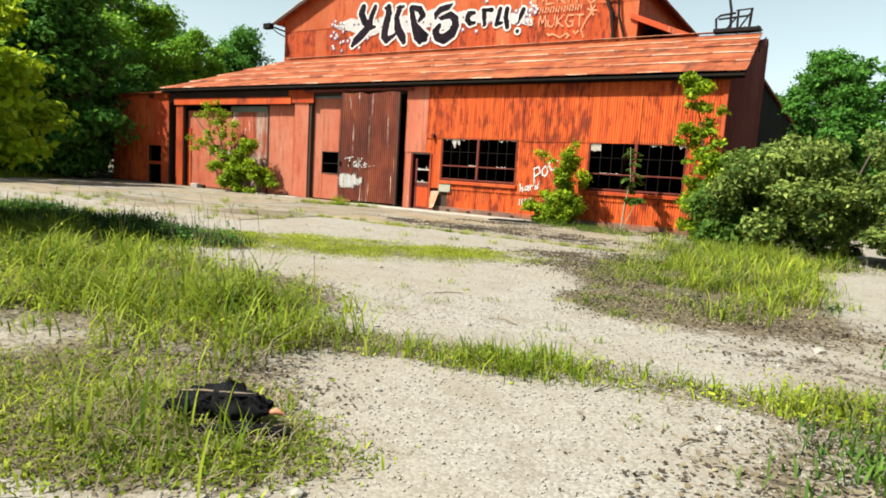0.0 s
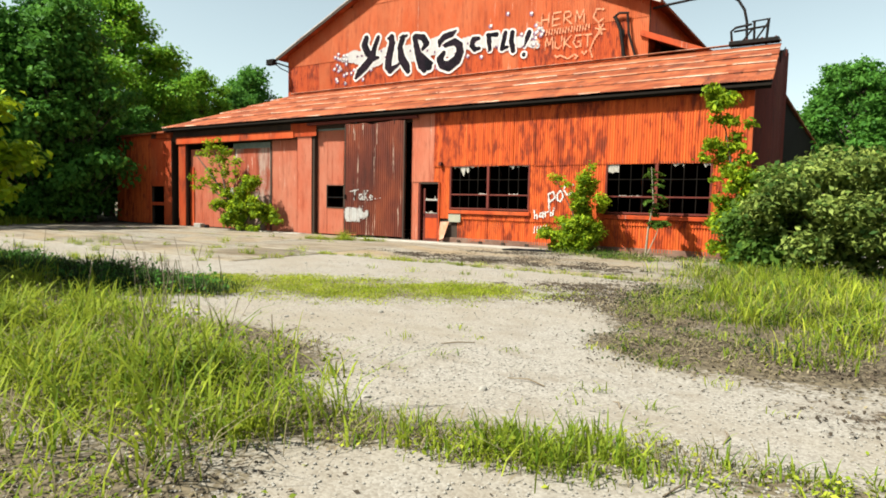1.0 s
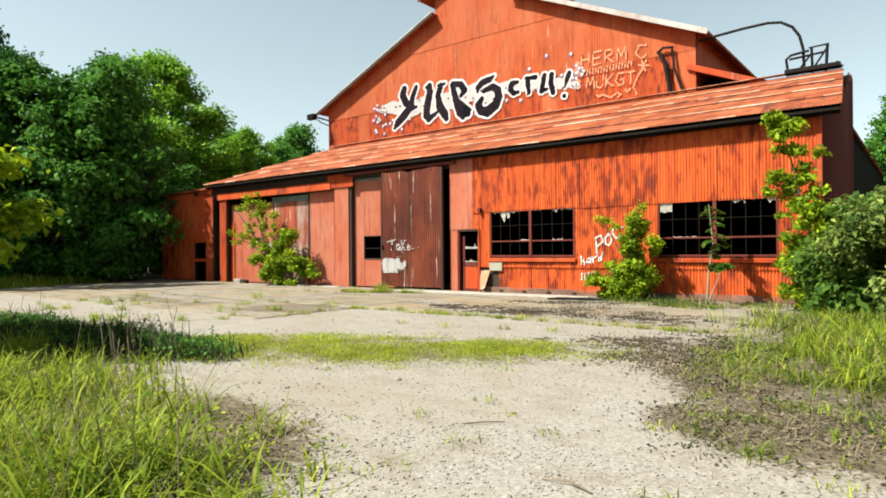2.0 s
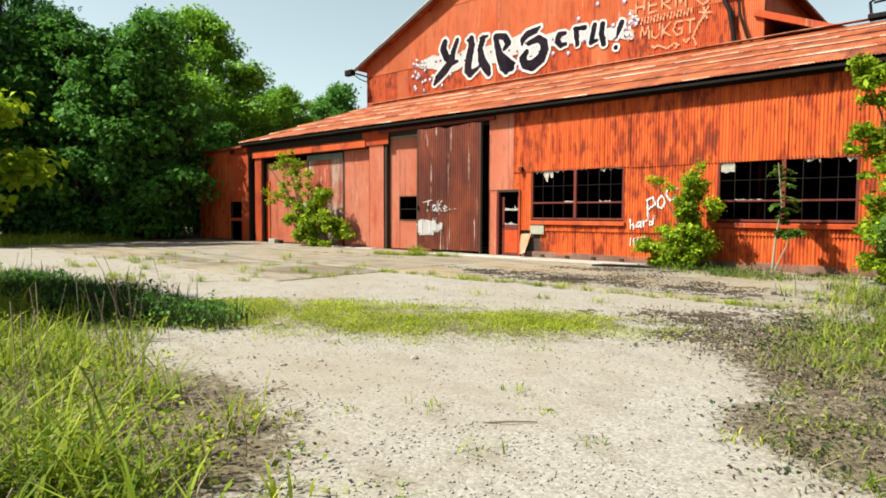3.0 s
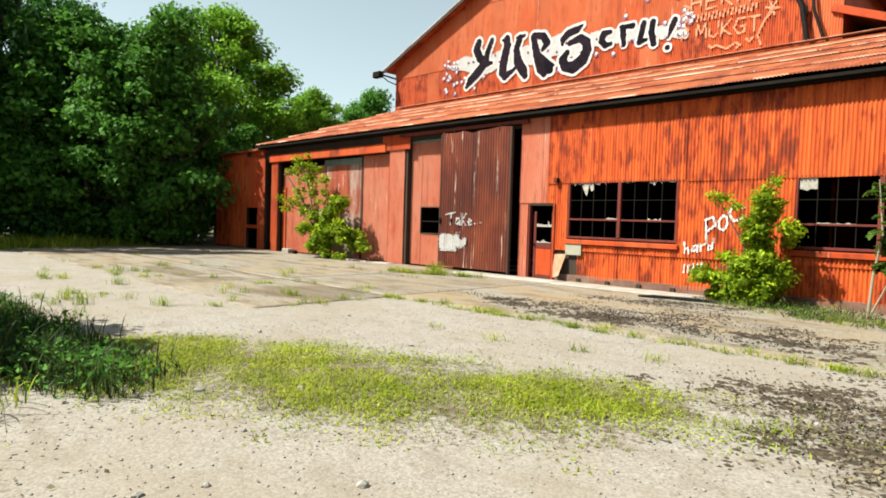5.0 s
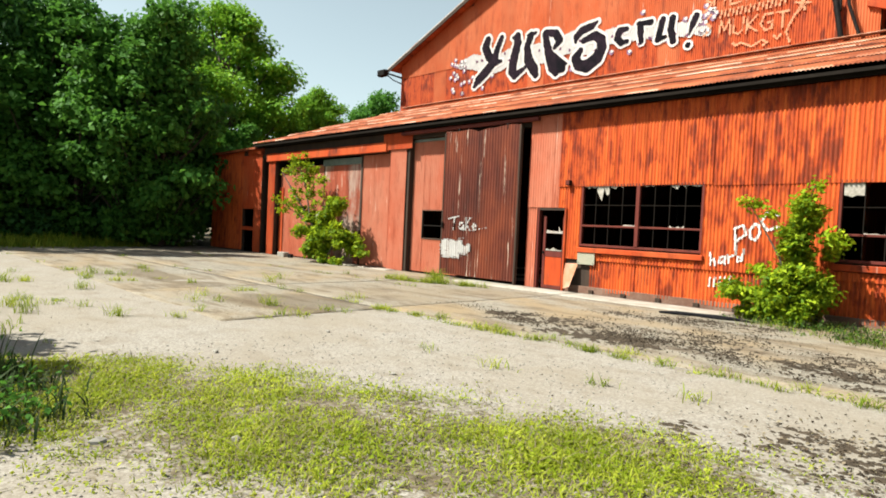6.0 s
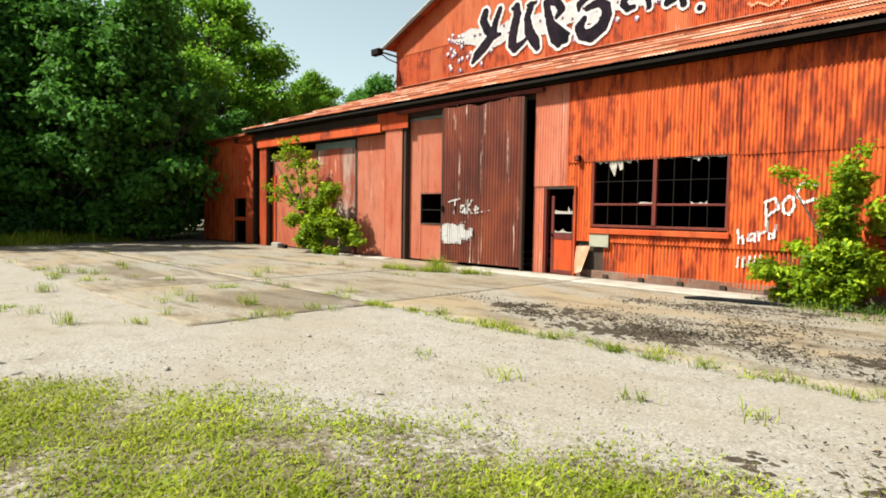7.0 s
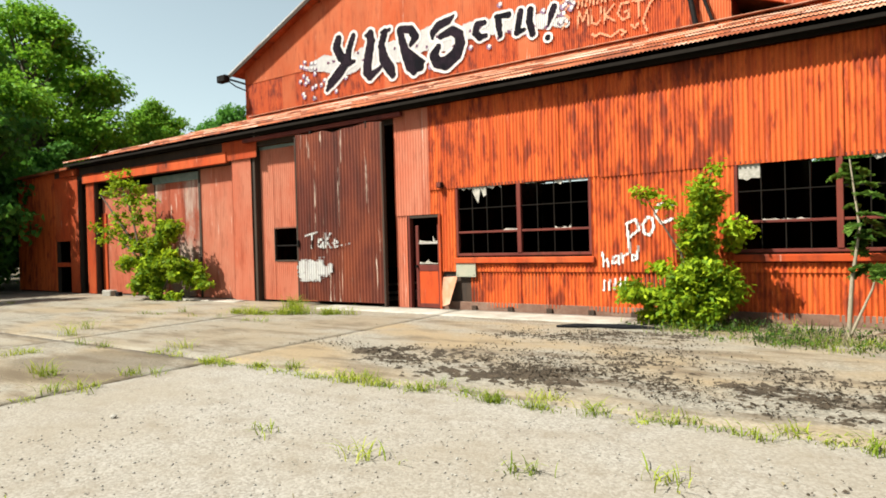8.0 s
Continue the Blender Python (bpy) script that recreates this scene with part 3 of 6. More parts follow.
xs = [gl_x0, CX - 2.36, CX - 2.34, CX, CX + 2.34, CX + 2.36, gl_x1]
front = [bm.verts.new((x, GY0 + 0.05, gable_top(x) - 0.05)) for x in xs] + [bm.verts.new((gl_x1, GY0 + 0.05, 6.5)), bm.verts.new((gl_x0, GY0 + 0.05, 6.5))]
face = bm.faces.new(front)
ext = bmesh.ops.extrude_face_region(bm, geom=[face])
bmesh.ops.translate(bm, verts=[g for g in ext["geom"] if isinstance(g, bmesh.types.BMVert)], vec=(0, 0.12, 0))
backing = part("backing", bm, M_FRAME, wall_gable)
# Unseen rear gable, added to block sky behind the windows.
rear = new("wall_rear", backing.data)
rear.location = (0, 31.85, 0)
tagged(rear, "unseen rear gable, added to keep daylight out of the hall", "wall", kind="structure")
# Unseen end wall, added to block light from the annex side.
bm = bmesh.new()
pent = [bm.verts.new((-16.3, y, z)) for y, z in ((0.2, 0), (8.0, 0), (8.0, 7.3), (0.2, 4.6))]
bm.faces.new(pent)
ext = bmesh.ops.extrude_face_region(bm, geom=list(bm.faces))
bmesh.ops.translate(bm, verts=[g for g in ext["geom"] if isinstance(g, bmesh.types.BMVert)], vec=(0.08, 0, 0))
tagged(part("wall_end", bm, M_FRAME), "unseen end wall, added to keep daylight out of the lean-to", "wall", kind="structure")
BAND = 9.05
x = gl_x0
k = 0
while x < gl_x1 - 0.01:
    x1 = min(x + PITCH * 11, gl_x1)
    sheet("panel", x, x1, 6.9, BAND + 0.05, GY0, M_BAND if k % 7 not in (3,) else M_GABLE, wall_gable, dent=0.01)
    mid = (x + x1) / 2
    t = lambda u: min(gable_top(u) - 0.03, 11.75)
    sheet("panel", x, x1, BAND, 11.75, GY0 - 0.012, M_GABLE, wall_gable, top=t, dent=0.012)
    if gable_top(mid) > 11.8:
        sheet("panel", x, x1, 11.7, 16, GY0 - 0.024, M_GABLE, wall_gable, top=lambda u: gable_top(u) - 0.03, dent=0.012)
    x, k = x1, k + 1


def roof_slab(name, p, q, y0, y1, thick, material, parent=None, label=""):
    """A roof plane from the line p (x, z) to q, from y0 to y1."""
    bm = bmesh.new()
    d = Vector((q[0] - p[0], q[1] - p[1])).normalized()
    nx, nz = -d.y * thick, d.x * thick
    if nz > 0:
        nx, nz = -nx, -nz
    ring = [(p[0], p[1]), (q[0], q[1]), (q[0] + nx, q[1] + nz), (p[0] + nx, p[1] + nz)]
    a = [bm.verts.new((u, y0, w)) for u, w in ring]
    b = [bm.verts.new((u, y1, w)) for u, w in ring]
    bm.faces.new(a)
    bm.faces.new(b[::-1])
    for i in range(4):
        j = (i + 1) % 4
        bm.faces.new((a[j], a[i], b[i], b[j]))
    bmesh.ops.recalc_face_normals(bm, faces=bm.faces)
    return part(name, bm, material, parent, label)


hall_roof = tagged(new("hall_roof"), "steep rusted metal roof with raised ridge monitor", "roof", kind="structure")
RY0, RY1 = GY0 - 0.42, 40.0
for sgn in (-1, 1):
    roof_slab("roof_plane", (CX + sgn * 2.2, 13.4), (CX + sgn * 11.0, 13.4 - 0.437 * 8.8), RY0, RY1, 0.08, M_ROOF, hall_roof)
    roof_slab("roof_plane", (CX, 15.6), (CX + sgn * 3.1, 15.6 - 0.44 * 3.1), RY0, RY1, 0.08, M_ROOF, hall_roof)
    # Left rake: dark soffit tone that also paints the overhang's shade.
    roof_slab("rake_board", (CX + sgn * 2.2, 13.45), (CX + sgn * 11.05, 13.45 - 0.437 * 8.85), RY0 - 0.05, RY0 - 0.003, 0.2, M_GALV if sgn > 0 else M_FRAME, hall_roof, "pale weathered flashing" if sgn > 0 else "dark rake board, coloured for the overhang's shade")
    if sgn < 0:
        roof_slab("rake_flashing", (CX - 2.2, 13.455), (CX - 11.07, 13.455 - 0.437 * 8.87), RY0 - 0.06, RY0 + 0.02, 0.05, M_GALV, hall_roof, "thin pale metal edge")
    roof_slab("rake_board", (CX, 15.65), (CX + sgn * 3.15, 15.65 - 0.44 * 3.15), RY0 - 0.05, RY0 - 0.003, 0.18, M_MAROON, hall_roof)
    box_part("monitor_wall", CX + sgn * 2.3 - 0.05, CX + sgn * 2.3 + 0.05, GY0 + 0.18, 39.9, 13.2, 14.5, M_GABLE, hall_roof)
    box_part("side_wall", CX + sgn * 10.4 - 0.05, CX + sgn * 10.4 + 0.05, GY0 + 0.18, 39.9, 0.0, 9.8, M_BAND, hall_roof)

# ---- lean-to roof in courses of corrugated sheets ----
lean_roof = tagged(new("lean_to_roof"), "low rusted corrugated roof with pale lapped sheet edges", "roof", kind="structure")
RX0, RX1 = -16.2, 9.72
bm = bmesh.new()
vv = [bm.verts.new(c) for c in ((RX0, EAVE_Y + 0.02, EAVE_Z - 0.03), (RX1 - 0.03, EAVE_Y + 0.02, EAVE_Z - 0.03), (RX1 - 0.75, RIDGE_Y, RIDGE_Z - 0.03), (RX0, RIDGE_Y, RIDGE_Z - 0.03),
                                (RX0, EAVE_Y + 0.02, EAVE_Z - 0.09), (RX1 - 0.03, EAVE_Y + 0.02, EAVE_Z - 0.09), (RX1 - 0.75, RIDGE_Y, RIDGE_Z - 0.09), (RX0, RIDGE_Y, RIDGE_Z - 0.09))]
for q in ((0, 1, 2, 3), (7, 6, 5, 4), (0, 4, 5, 1), (1, 5, 6, 2), (2, 6, 7, 3), (3, 7, 4, 0)):
    bm.faces.new([vv[i] for i in q])
# Decking coloured near black, in place of shade beneath the roof.
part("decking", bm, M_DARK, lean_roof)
slope = Vector((0, RIDGE_Y - EAVE_Y, RIDGE_Z - EAVE_Z)).normalized()
up = Vector((0, -slope.z, slope.y))
COURSES = 5
run = math.hypot(RIDGE_Y - EAVE_Y, RIDGE_Z - EAVE_Z)
rr = random.Random(3)


def hip(x, f):
    """The roof's east end draws in a little towards the ridge."""
    return x - 0.72 * f * (x - RX0) / (RX1 - RX0)


def roof_sheet(x0, x1, s0, s1, lift):
    n = 2 * int(round((x1 - x0) / 0.076))
    vs, fs = [], []
    for i in range(n + 1):
        x = x0 + (x1 - x0) * i / n
        w = 0.011 * (1 if i % 2 else -1)
        for s, h in ((s0, lift + 0.035), (s0 + 0.02, lift + 0.062), ((s0 + s1) / 2, lift * 0.5 + 0.035), (s1, 0.02)):
            p = Vector((hip(x, s / run), EAVE_Y, EAVE_Z)) + slope * s + up * (h + w + 0.012 * noise.noise((x, s, 1.0)))
            vs.append(tuple(p))
    for i in range(n):
        for j in range(3):
            a = i * 4 + j
            fs.append((a, a + 4, a + 5, a + 1))
    me = mesh_np("sheet", vs, fs)
    ob = link("sheet", me, M_ROOF, lean_roof, "", True)
    me.materials.append(M_EDGE)
    idxs = [1 if j % 3 == 0 and noise.noise((x0 * 0.9 + j * 0.013, s0 * 2.0, 4.0)) > (0.25 if s0 < 0.1 else -0.18) else 0 for j in range(len(me.polygons))]
    me.polygons.foreach_set("material_index", idxs)
    return ob


ncol = 32
for c in range(COURSES):
    for i in range(ncol):
        x0 = RX0 + (RX1 - RX0) * i / ncol
        x1 = RX0 + (RX1 - RX0) * (i + 1) / ncol
        j = 0.05 * noise.noise((i * 0.4, c * 5.3, 2.0))
        roof_sheet(x0, x1, max(0, run * c / COURSES + j - 0.06), run * (c + 1) / COURSES, 0.012 + 0.012 * noise.noise((i * 0.35, c * 3.1, 0.5)))
roof_slab("ridge_flashing", (RX0, RIDGE_Z + 0.09), (RX1 - 0.72, RIDGE_Z + 0.09), RIDGE_Y - 0.3, RIDGE_Y - 0.03, 0.02, M_EDGE, lean_roof)
# Fascia coloured near black, adding to the shade under the eave.
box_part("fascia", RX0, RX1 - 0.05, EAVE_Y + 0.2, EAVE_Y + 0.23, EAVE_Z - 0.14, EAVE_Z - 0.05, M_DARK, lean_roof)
# roof of the shaded annex
annex = tagged(new("annex_roof"), "shaded low metal roof under the trees", "roof", kind="structure")
bm = bmesh.new()
for z in (0.0, -0.08):
    for cxy in ((-21.1, -0.25, 4.42), (-16.22, -0.25, 4.5), (-16.22, 40, 6.5), (-21.1, 40, 6.4)):
        bm.verts.new((cxy[0], cxy[1], cxy[2] + z))
bm.verts.ensure_lookup_table()
for q in ((0, 1, 2, 3), (7, 6, 5, 4), (0, 4, 5, 1), (1, 5, 6, 2), (2, 6, 7, 3), (3, 7, 4, 0)):
    bm.faces.new([bm.verts[i] for i in q])
part("roof_plane", bm, M_ROOF, annex)
# aisle roof beside the high hall
aisle = tagged(new("aisle_roof"), "rusted side aisle roof behind the ridge", "roof", kind="structure")
roof_slab("roof_plane", (3.95, 8.45), (8.7, 6.5), RIDGE_Y + 0.02, 40, 0.08, M_ROOF, aisle)
roof_slab("fascia", (3.95, 8.52), (8.7, 6.57), RIDGE_Y - 0.12, RIDGE_Y + 0.01, 0.22, M_TRIM, aisle, "red-painted fascia board")


# ---- front wall: sheets, pilasters, trim ----
def sheets(x0, x1, z0, z1, y, material, parent, wide=10, dent=0.012, ragged=0.0):
    n = max(1, round((x1 - x0) / (PITCH * wide)))
    for i in range(n):
        a, b = x0 + (x1 - x0) * i / n, x0 + (x1 - x0) * (i + 1) / n
        sheet("panel", a, b, z0 - (rr.uniform(0, ragged) if ragged else 0), z1, y - 0.003 * (i % 2), material, parent, dent=dent, lean=-rr.uniform(0, 0.012))


UP = -0.022
sheets(-0.66, 9.26, 2.62, 4.44, UP, M_WALL, wall_front, ragged=0.03)
sheets(3.0, 5.44, 0.84, 2.66, -0.012, M_WALL, wall_front)
sheets(8.37, 9.26, 0.84, 2.66, -0.012, M_WALL, wall_front)
sheets(-0.4, 0.0, 0.84, 2.66, -0.012, M_WALL, wall_front)
sheets(-0.66, -0.4, 2.09, 2.66, 0, M_WALL, wall_front)
sheets(0.0, 3.0, 0.84, 1.0, -0.012, M_WALL, wall_front)
sheets(5.44, 8.37, 0.84, 1.0, -0.012, M_WALL, wall_front)
sheets(0.3, 9.26, 0.14, 0.88, 0.012, M_WALL, wall_front, wide=8, dent=0.03, ragged=0.05)
sheets(-1.62, -0.66, 2.09, 4.44, -0.012, M_PALE, wall_front, wide=12)
sheets(-1.62, -1.32, 0.02, 2.1, 0, M_PALE, wall_front)
sheets(-7.4, -6.58, 0.02, 4.0, 0, M_PALE, wall_front, wide=12)
sheets(-7.75, -6.3, 3.9, 4.42, -0.05, M_TRIM, wall_front, wide=20)
sheets(-15.42, -14.9, 0.02, 4.2, 0, M_TRIM, wall_front, wide=8)
sheets(-16.65, -16.02, 0.02, 4.2, 0, M_TRIM, wall_front, wide=10)
sheets(-20.8, -17.7, 0.05, 4.4, 0, M_WALL, wall_front)
sheets(-17.7, -16.65, 1.88, 4.2, 0, M_TRIM, wall_front, wide=15)
sheets(-17.7, -16.65, 0.95, 1.1, 0, M_TRIM, wall_front, wide=15)
box_part("header_beam", -15.5, -7.55, -0.09, 0.028, 3.86, 4.16, M_TRIM, wall_front, "red-painted header beam")
box_part("header_cap", -17.1, -15.9, -0.1, 0.028, 4.2, 4.42, M_TRIM, wall_front)
box_part("corner_trim", 9.18, 9.29, -0.045, 0.02, 0.1, 4.44, M_TRIM, wall_front)
box_part("plinth", -0.38, 9.2, -0.01, 0.029, -0.1, 0.2, M_PLINTH, wall_front, "stained concrete plinth")
for x in (0.35, 1.2, 2.05, 2.9, 3.7):
    box_part("sill_block", x, x + 0.12, -0.05, -0.012, 0.02, 0.13, M_FRAME, wall_front)
# bent loose sheet beside the small door
bm = bmesh.new()
pts = ((-0.34, -0.05, 0.72), (0.02, -0.04, 0.74), (-0.02, -0.12, 0.5), (-0.1, -0.2, 0.16), (-0.3, -0.16, 0.1), (-0.36, -0.08, 0.4))
a = [bm.verts.new(p) for p in pts]
b = [bm.verts.new((p[0], p[1] - 0.006, p[2])) for p in pts]
bm.faces.new(a)
bm.faces.new(b[::-1])
for i in range(6):
    bm.faces.new((a[i], b[i], b[(i + 1) % 6], a[(i + 1) % 6]))
part("loose_sheet", bm, M_EDGE, wall_front, "bent torn sheet corner")
sign = tagged(box_part("notice_plate", 0.0, 0.48, -0.062, -0.05, 0.73, 1.08, M_SIGN, None, bevel=0.002), "blank grey-green metal plate fixed below the window", "sign", kind="thing")
for x, z in ((0.04, 0.77), (0.44, 0.77), (0.04, 1.04), (0.44, 1.04)):
    box_part("screw", x - 0.008, x + 0.008, -0.068, -0.0615, z - 0.008, z + 0.008, M_IRON, sign, bevel=0)
lamp_box = tagged(new("junction_box"), "small rusty junction box on the wall", "box", kind="thing")
jb = box_part("body", -0.4, -0.28, -0.14, -0.036, 2.64, 2.76, M_IRON, lamp_box)
box_part("lid", -0.39, -0.29, -0.152, -0.141, 2.65, 2.75, M_MAROON, jb)


# ---- windows ----
def window(name, x0, x1, z0, z1, seed, label, shards):
    w = tagged(new(name), label, "window", kind="structure")
    f = 0.055
    for a, b, c, d in ((x0, x1, z1 - f, z1), (x0, x1, z0, z0 + f), (x0, x0 + f, z0 + f, z1 - f), (x1 - f, x1, z0 + f, z1 - f)):
        box_part("window_frame", a, b, -0.02, 0.06, c, d, M_MAROON, w)
    xm = (x0 + x1) / 2
    box_part("mullion", xm - 0.045, xm + 0.045, -0.035, 0.05, z0 + f, z1 - f, M_MAROON, w)
    h = (z1 - z0) / 3
    for half in (0, 1):
        a = x0 + f if half == 0 else xm + 0.045
        b = xm - 0.045 if half == 0 else x1 - f
        box_part("transom", a, b, -0.015, 0.03, z0 + h - 0.022, z0 + h + 0.022, M_MAROON, w)
        box_part("glazing_bar", a, b, 0.0, 0.02, z0 + 2 * h - 0.007, z0 + 2 * h + 0.007, M_DARK, w, bevel=0)
        for k in (1, 2, 3):
            x = a + (b - a) * k / 4
            box_part("glazing_bar", x - 0.007, x + 0.007, 0.001, 0.019, z0 + f, z1 - f, M_DARK, w, bevel=0)
        for half_k, k, row, up_side, depth in shards:
            if half_k != half:
                continue
            r = random.Random(seed + 10 * k + row)
            xa, xb = a + (b - a) * k / 4 + 0.012, a + (b - a) * (k + 1) / 4 - 0.012
            zt = (z1 - f) if row == 2 else z0 + (row + 1) * h - 0.02
            zb = z0 + f if row == 0 else z0 + row * h + 0.02
            bm = bmesh.new()
            edge = zt if up_side else zb
            sign_ = -1 if up_side else 1
            n = 5
            jag = [edge + sign_ * (zt - zb) * depth * ((0.06 + 1.1 * r.random() ** 2.2) if depth < 1 else (0.32 + 0.14 * r.random())) for i in range(n + 1)]
            lo = [bm.verts.new((xa + (xb - xa) * i / n, 0.008, edge)) for i in range(n + 1)]
            hi = [bm.verts.new((xa + (xb - xa) * i / n, 0.008, jag[i])) for i in range(n + 1)]
            for i in range(n):
                bm.faces.new((lo[i], lo[i + 1], hi[i + 1], hi[i]))
            ext = bmesh.ops.extrude_face_region(bm, geom=list(bm.faces))
            bmesh.ops.translate(bm, verts=[g for g in ext["geom"] if isinstance(g, bmesh.types.BMVert)], vec=(0, 0.004, 0))
            part("glass_shard", bm, M_GLASS, w, "jagged dusty glass left in the pane")
    sl = part("window_sill", box(bmesh.new(), x0 - 0.03, x1 + 0.06, -0.09, -0.0205, z0 - 0.15, z0 - 0.03, 0.012), M_TRIM, w, "weathered red-painted sill board")
    return w


window("window_1", 0.0, 3.0, 1.165, 2.66, 5, "wide steel window with most panes broken out", [(0, 0, 2, True, 0.3), (0, 1, 2, True, 0.75), (0, 2, 2, True, 0.15), (1, 0, 2, True, 0.12), (1, 2, 2, True, 0.2), (1, 3, 2, True, 0.1), (1, 2, 1, False, 0.18), (0, 3, 1, False, 0.07)])
window("window_2", 5.44, 8.37, 1.165, 2.66, 9, "wide steel window with broken panes behind a sapling", [(0, 0, 2, True, 1.4), (0, 1, 1, False, 0.06), (0, 2, 1, False, 0.14), (1, 1, 2, True, 0.35), (1, 2, 2, True, 0.12), (1, 3, 2, True, 0.3)])

# ---- small door ----
door_1 = tagged(new("door_1"), "small maroon door with broken glass, standing ajar", "door", kind="structure")
box_part("door_frame", -1.3, -1.24, -0.01, 0.12, 0, 2.08, M_MAROON, door_1)
box_part("door_frame", -0.44, -0.385, -0.06, 0.12, 0, 2.08, M_TRIM, door_1)
box_part("door_frame", -1.24, -0.44, -0.01, 0.12, 2.02, 2.08, M_FRAME, door_1)
for x0, x1 in ((-1.14, -1.06), (-0.55, -0.46)):
    last = box_part("stile", x0, x1, 0.06, 0.1, 0.03, 1.86, M_MAROON, door_1)
    if x0 < -1:
        box_part("door_handle", -1.12, -1.085, 0.01, 0.058, 0.92, 0.98, M_IRON, last)
box_part("rail", -1.06, -0.55, 0.062, 0.098, 0.84, 0.98, M_MAROON, door_1)
box_part("rail", -1.06, -0.55, 0.066, 0.094, 1.44, 1.475, M_GALV, door_1, "pale bare metal glazing rail")
box_part("rail", -1.06, -0.55, 0.062, 0.098, 0.03, 0.12, M_MAROON, door_1)
box_part("lower_panel", -1.06, -0.55, 0.07, 0.09, 0.12, 0.84, M_TRIM, door_1, "rust-orange lower panel")
for x0, x1, z0, z1, z2 in ((-1.05, -0.8, 1.0, 1.05, 1.1), (-0.8, -0.56, 1.0, 1.06, 1.02), (-1.05, -0.7, 1.48, 1.53, 1.5), (-0.68, -0.56, 1.48, 1.62, 1.52)):
    bm = bmesh.new()
    q = [bm.verts.new(c) for c in ((x0, 0.08, z0), (x1, 0.08, z0), (x1, 0.08, z2), ((x0 + x1) / 2, 0.08, z0 + 0.02), (x0, 0.08, z1))]
    bm.faces.new(q)
    ext = bmesh.ops.extrude_face_region(bm, geom=list(bm.faces))
    bmesh.ops.translate(bm, verts=[g for g in ext["geom"] if isinstance(g, bmesh.types.BMVert)], vec=(0, 0.004, 0))
    part("glass_shard", bm, M_GLASS, door_1)

# ---- sliding doors ----
door_2 = tagged(new("door_2"), "tall maroon corrugated sliding door, partly open, sprayed white", "door", kind="structure")
SD0, SD1, SDY = -4.6, -1.78, -0.24
for i in range(4):
    a, b = SD0 + (SD1 - SD0) * i / 4, SD0 + (SD1 - SD0) * (i + 1) / 4
    sheet("panel", a, b, 0.12, 4.24, SDY - 0.003 * (i % 2), M_DOOR, door_2, dent=0.02, deep=0.75, pitch=0.0979, top=lambda x: 4.24 - 0.09 * max(0, 1 - abs(x + 3.3) / 0.35) + 0.02 * math.sin(5 * x))
for z in (0.14, 2.1, 4.02):
    box_part("rail", SD0, SD1, SDY + 0.025, SDY + 0.08, z, z + 0.1, M_FRAME, door_2)
lead = box_part("stile", SD0 - 0.01, SD0 + 0.04, SDY - 0.022, SDY + 0.08, 0.1, 4.2, M_FRAME, door_2)
box_part("stile", SD1 - 0.05, SD1 + 0.01, SDY - 0.022, SDY + 0.08, 0.02, 4.22, M_FRAME, door_2)
for x in (-4.1, -2.3):
    box_part("hanger", x, x + 0.06, SDY - 0.0, SDY + 0.1, 4.14, 4.3, M_IRON, door_2)
box_part("door_handle", SD0 + 0.04, SD0 + 0.09, SDY - 0.07, SDY - 0.02, 1.45, 1.62, M_IRON, lead)
box_part("track", -6.7, -1.3, -0.19, -0.08, 4.3, 4.4, M_MAROON, door_2, "dark sliding door track")
door_3 = tagged(new("door_3"), "faded pink corrugated door leaf with a square hole", "door", kind="structure")
DY3 = 0.2
sheets(-6.46, -5.93, 0.05, 4.12, DY3, M_PALE, door_3, wide=7)
sheets(-5.93, -5.05, 1.96, 4.12, DY3, M_PALE, door_3, wide=12)
sheets(-5.93, -5.05, 0.05, 1.1, DY3, M_PALE, door_3, wide=12)
sheets(-5.05, -4.3, 0.05, 4.12, DY3, M_PALE, door_3)
for a, b, c, d in ((-5.96, -5.02, 1.95, 1.99), (-5.96, -5.02, 1.07, 1.11), (-5.96, -5.92, 1.11, 1.95), (-5.06, -5.02, 1.11, 1.95)):
    box_part("hole_frame", a, b, DY3 - 0.02, DY3 + 0.06, c, d, M_FRAME, door_3)
box_part("rail", -6.46, -4.3, DY3 - 0.03, DY3 + 0.04, 4.1, 4.19, M_TEAL, door_3, "grey-green top rail")
box_part("stile", -6.55, -6.46, 0.02, 0.28, 0, 4.2, M_FRAME, door_3)
box_part("hole_bar", -5.92, -5.06, DY3 + 0.02, DY3 + 0.04, 1.48, 1.51, M_IRON, door_3)

# ---- wide bay with three leaves ----
door_4 = tagged(new("door_4"), "wide faded pink corrugated doors, shut, peeling to bare white", "door", kind="structure")
BY = 0.3
for x0, x1, m, yy in ((-14.88, -11.62, M_PALE, BY), (-11.6, -9.26, M_LEAF2, BY - 0.03), (-9.16, -7.4, M_PALE, BY - 0.06)):
    sheets(x0, x1, 0.03, 3.62 if x1 < -9.2 else 3.84, yy, m, door_4, wide=11)
box_part("top_rail", -11.7, -9.2, BY - 0.07, BY + 0.02, 3.56, 3.8, M_TEAL, door_4, "grey-green flashing")
box_part("stile", -9.26, -9.16, BY - 0.1, BY + 0.05, 0, 3.84, M_FRAME, door_4)
box_part("stile", -11.63, -11.59, BY - 0.06, BY + 0.02, 0, 3.6, M_FRAME, door_4)
box_part("side_trim", -14.88, -14.6, BY - 0.06, BY - 0.03, 0.02, 2.8, M_TRIM, door_4)
box_part("notice", -12.1, -11.75, BY - 0.05, BY - 0.03, 1.55, 1.85, M_SIGN, door_4, "small pale plate")


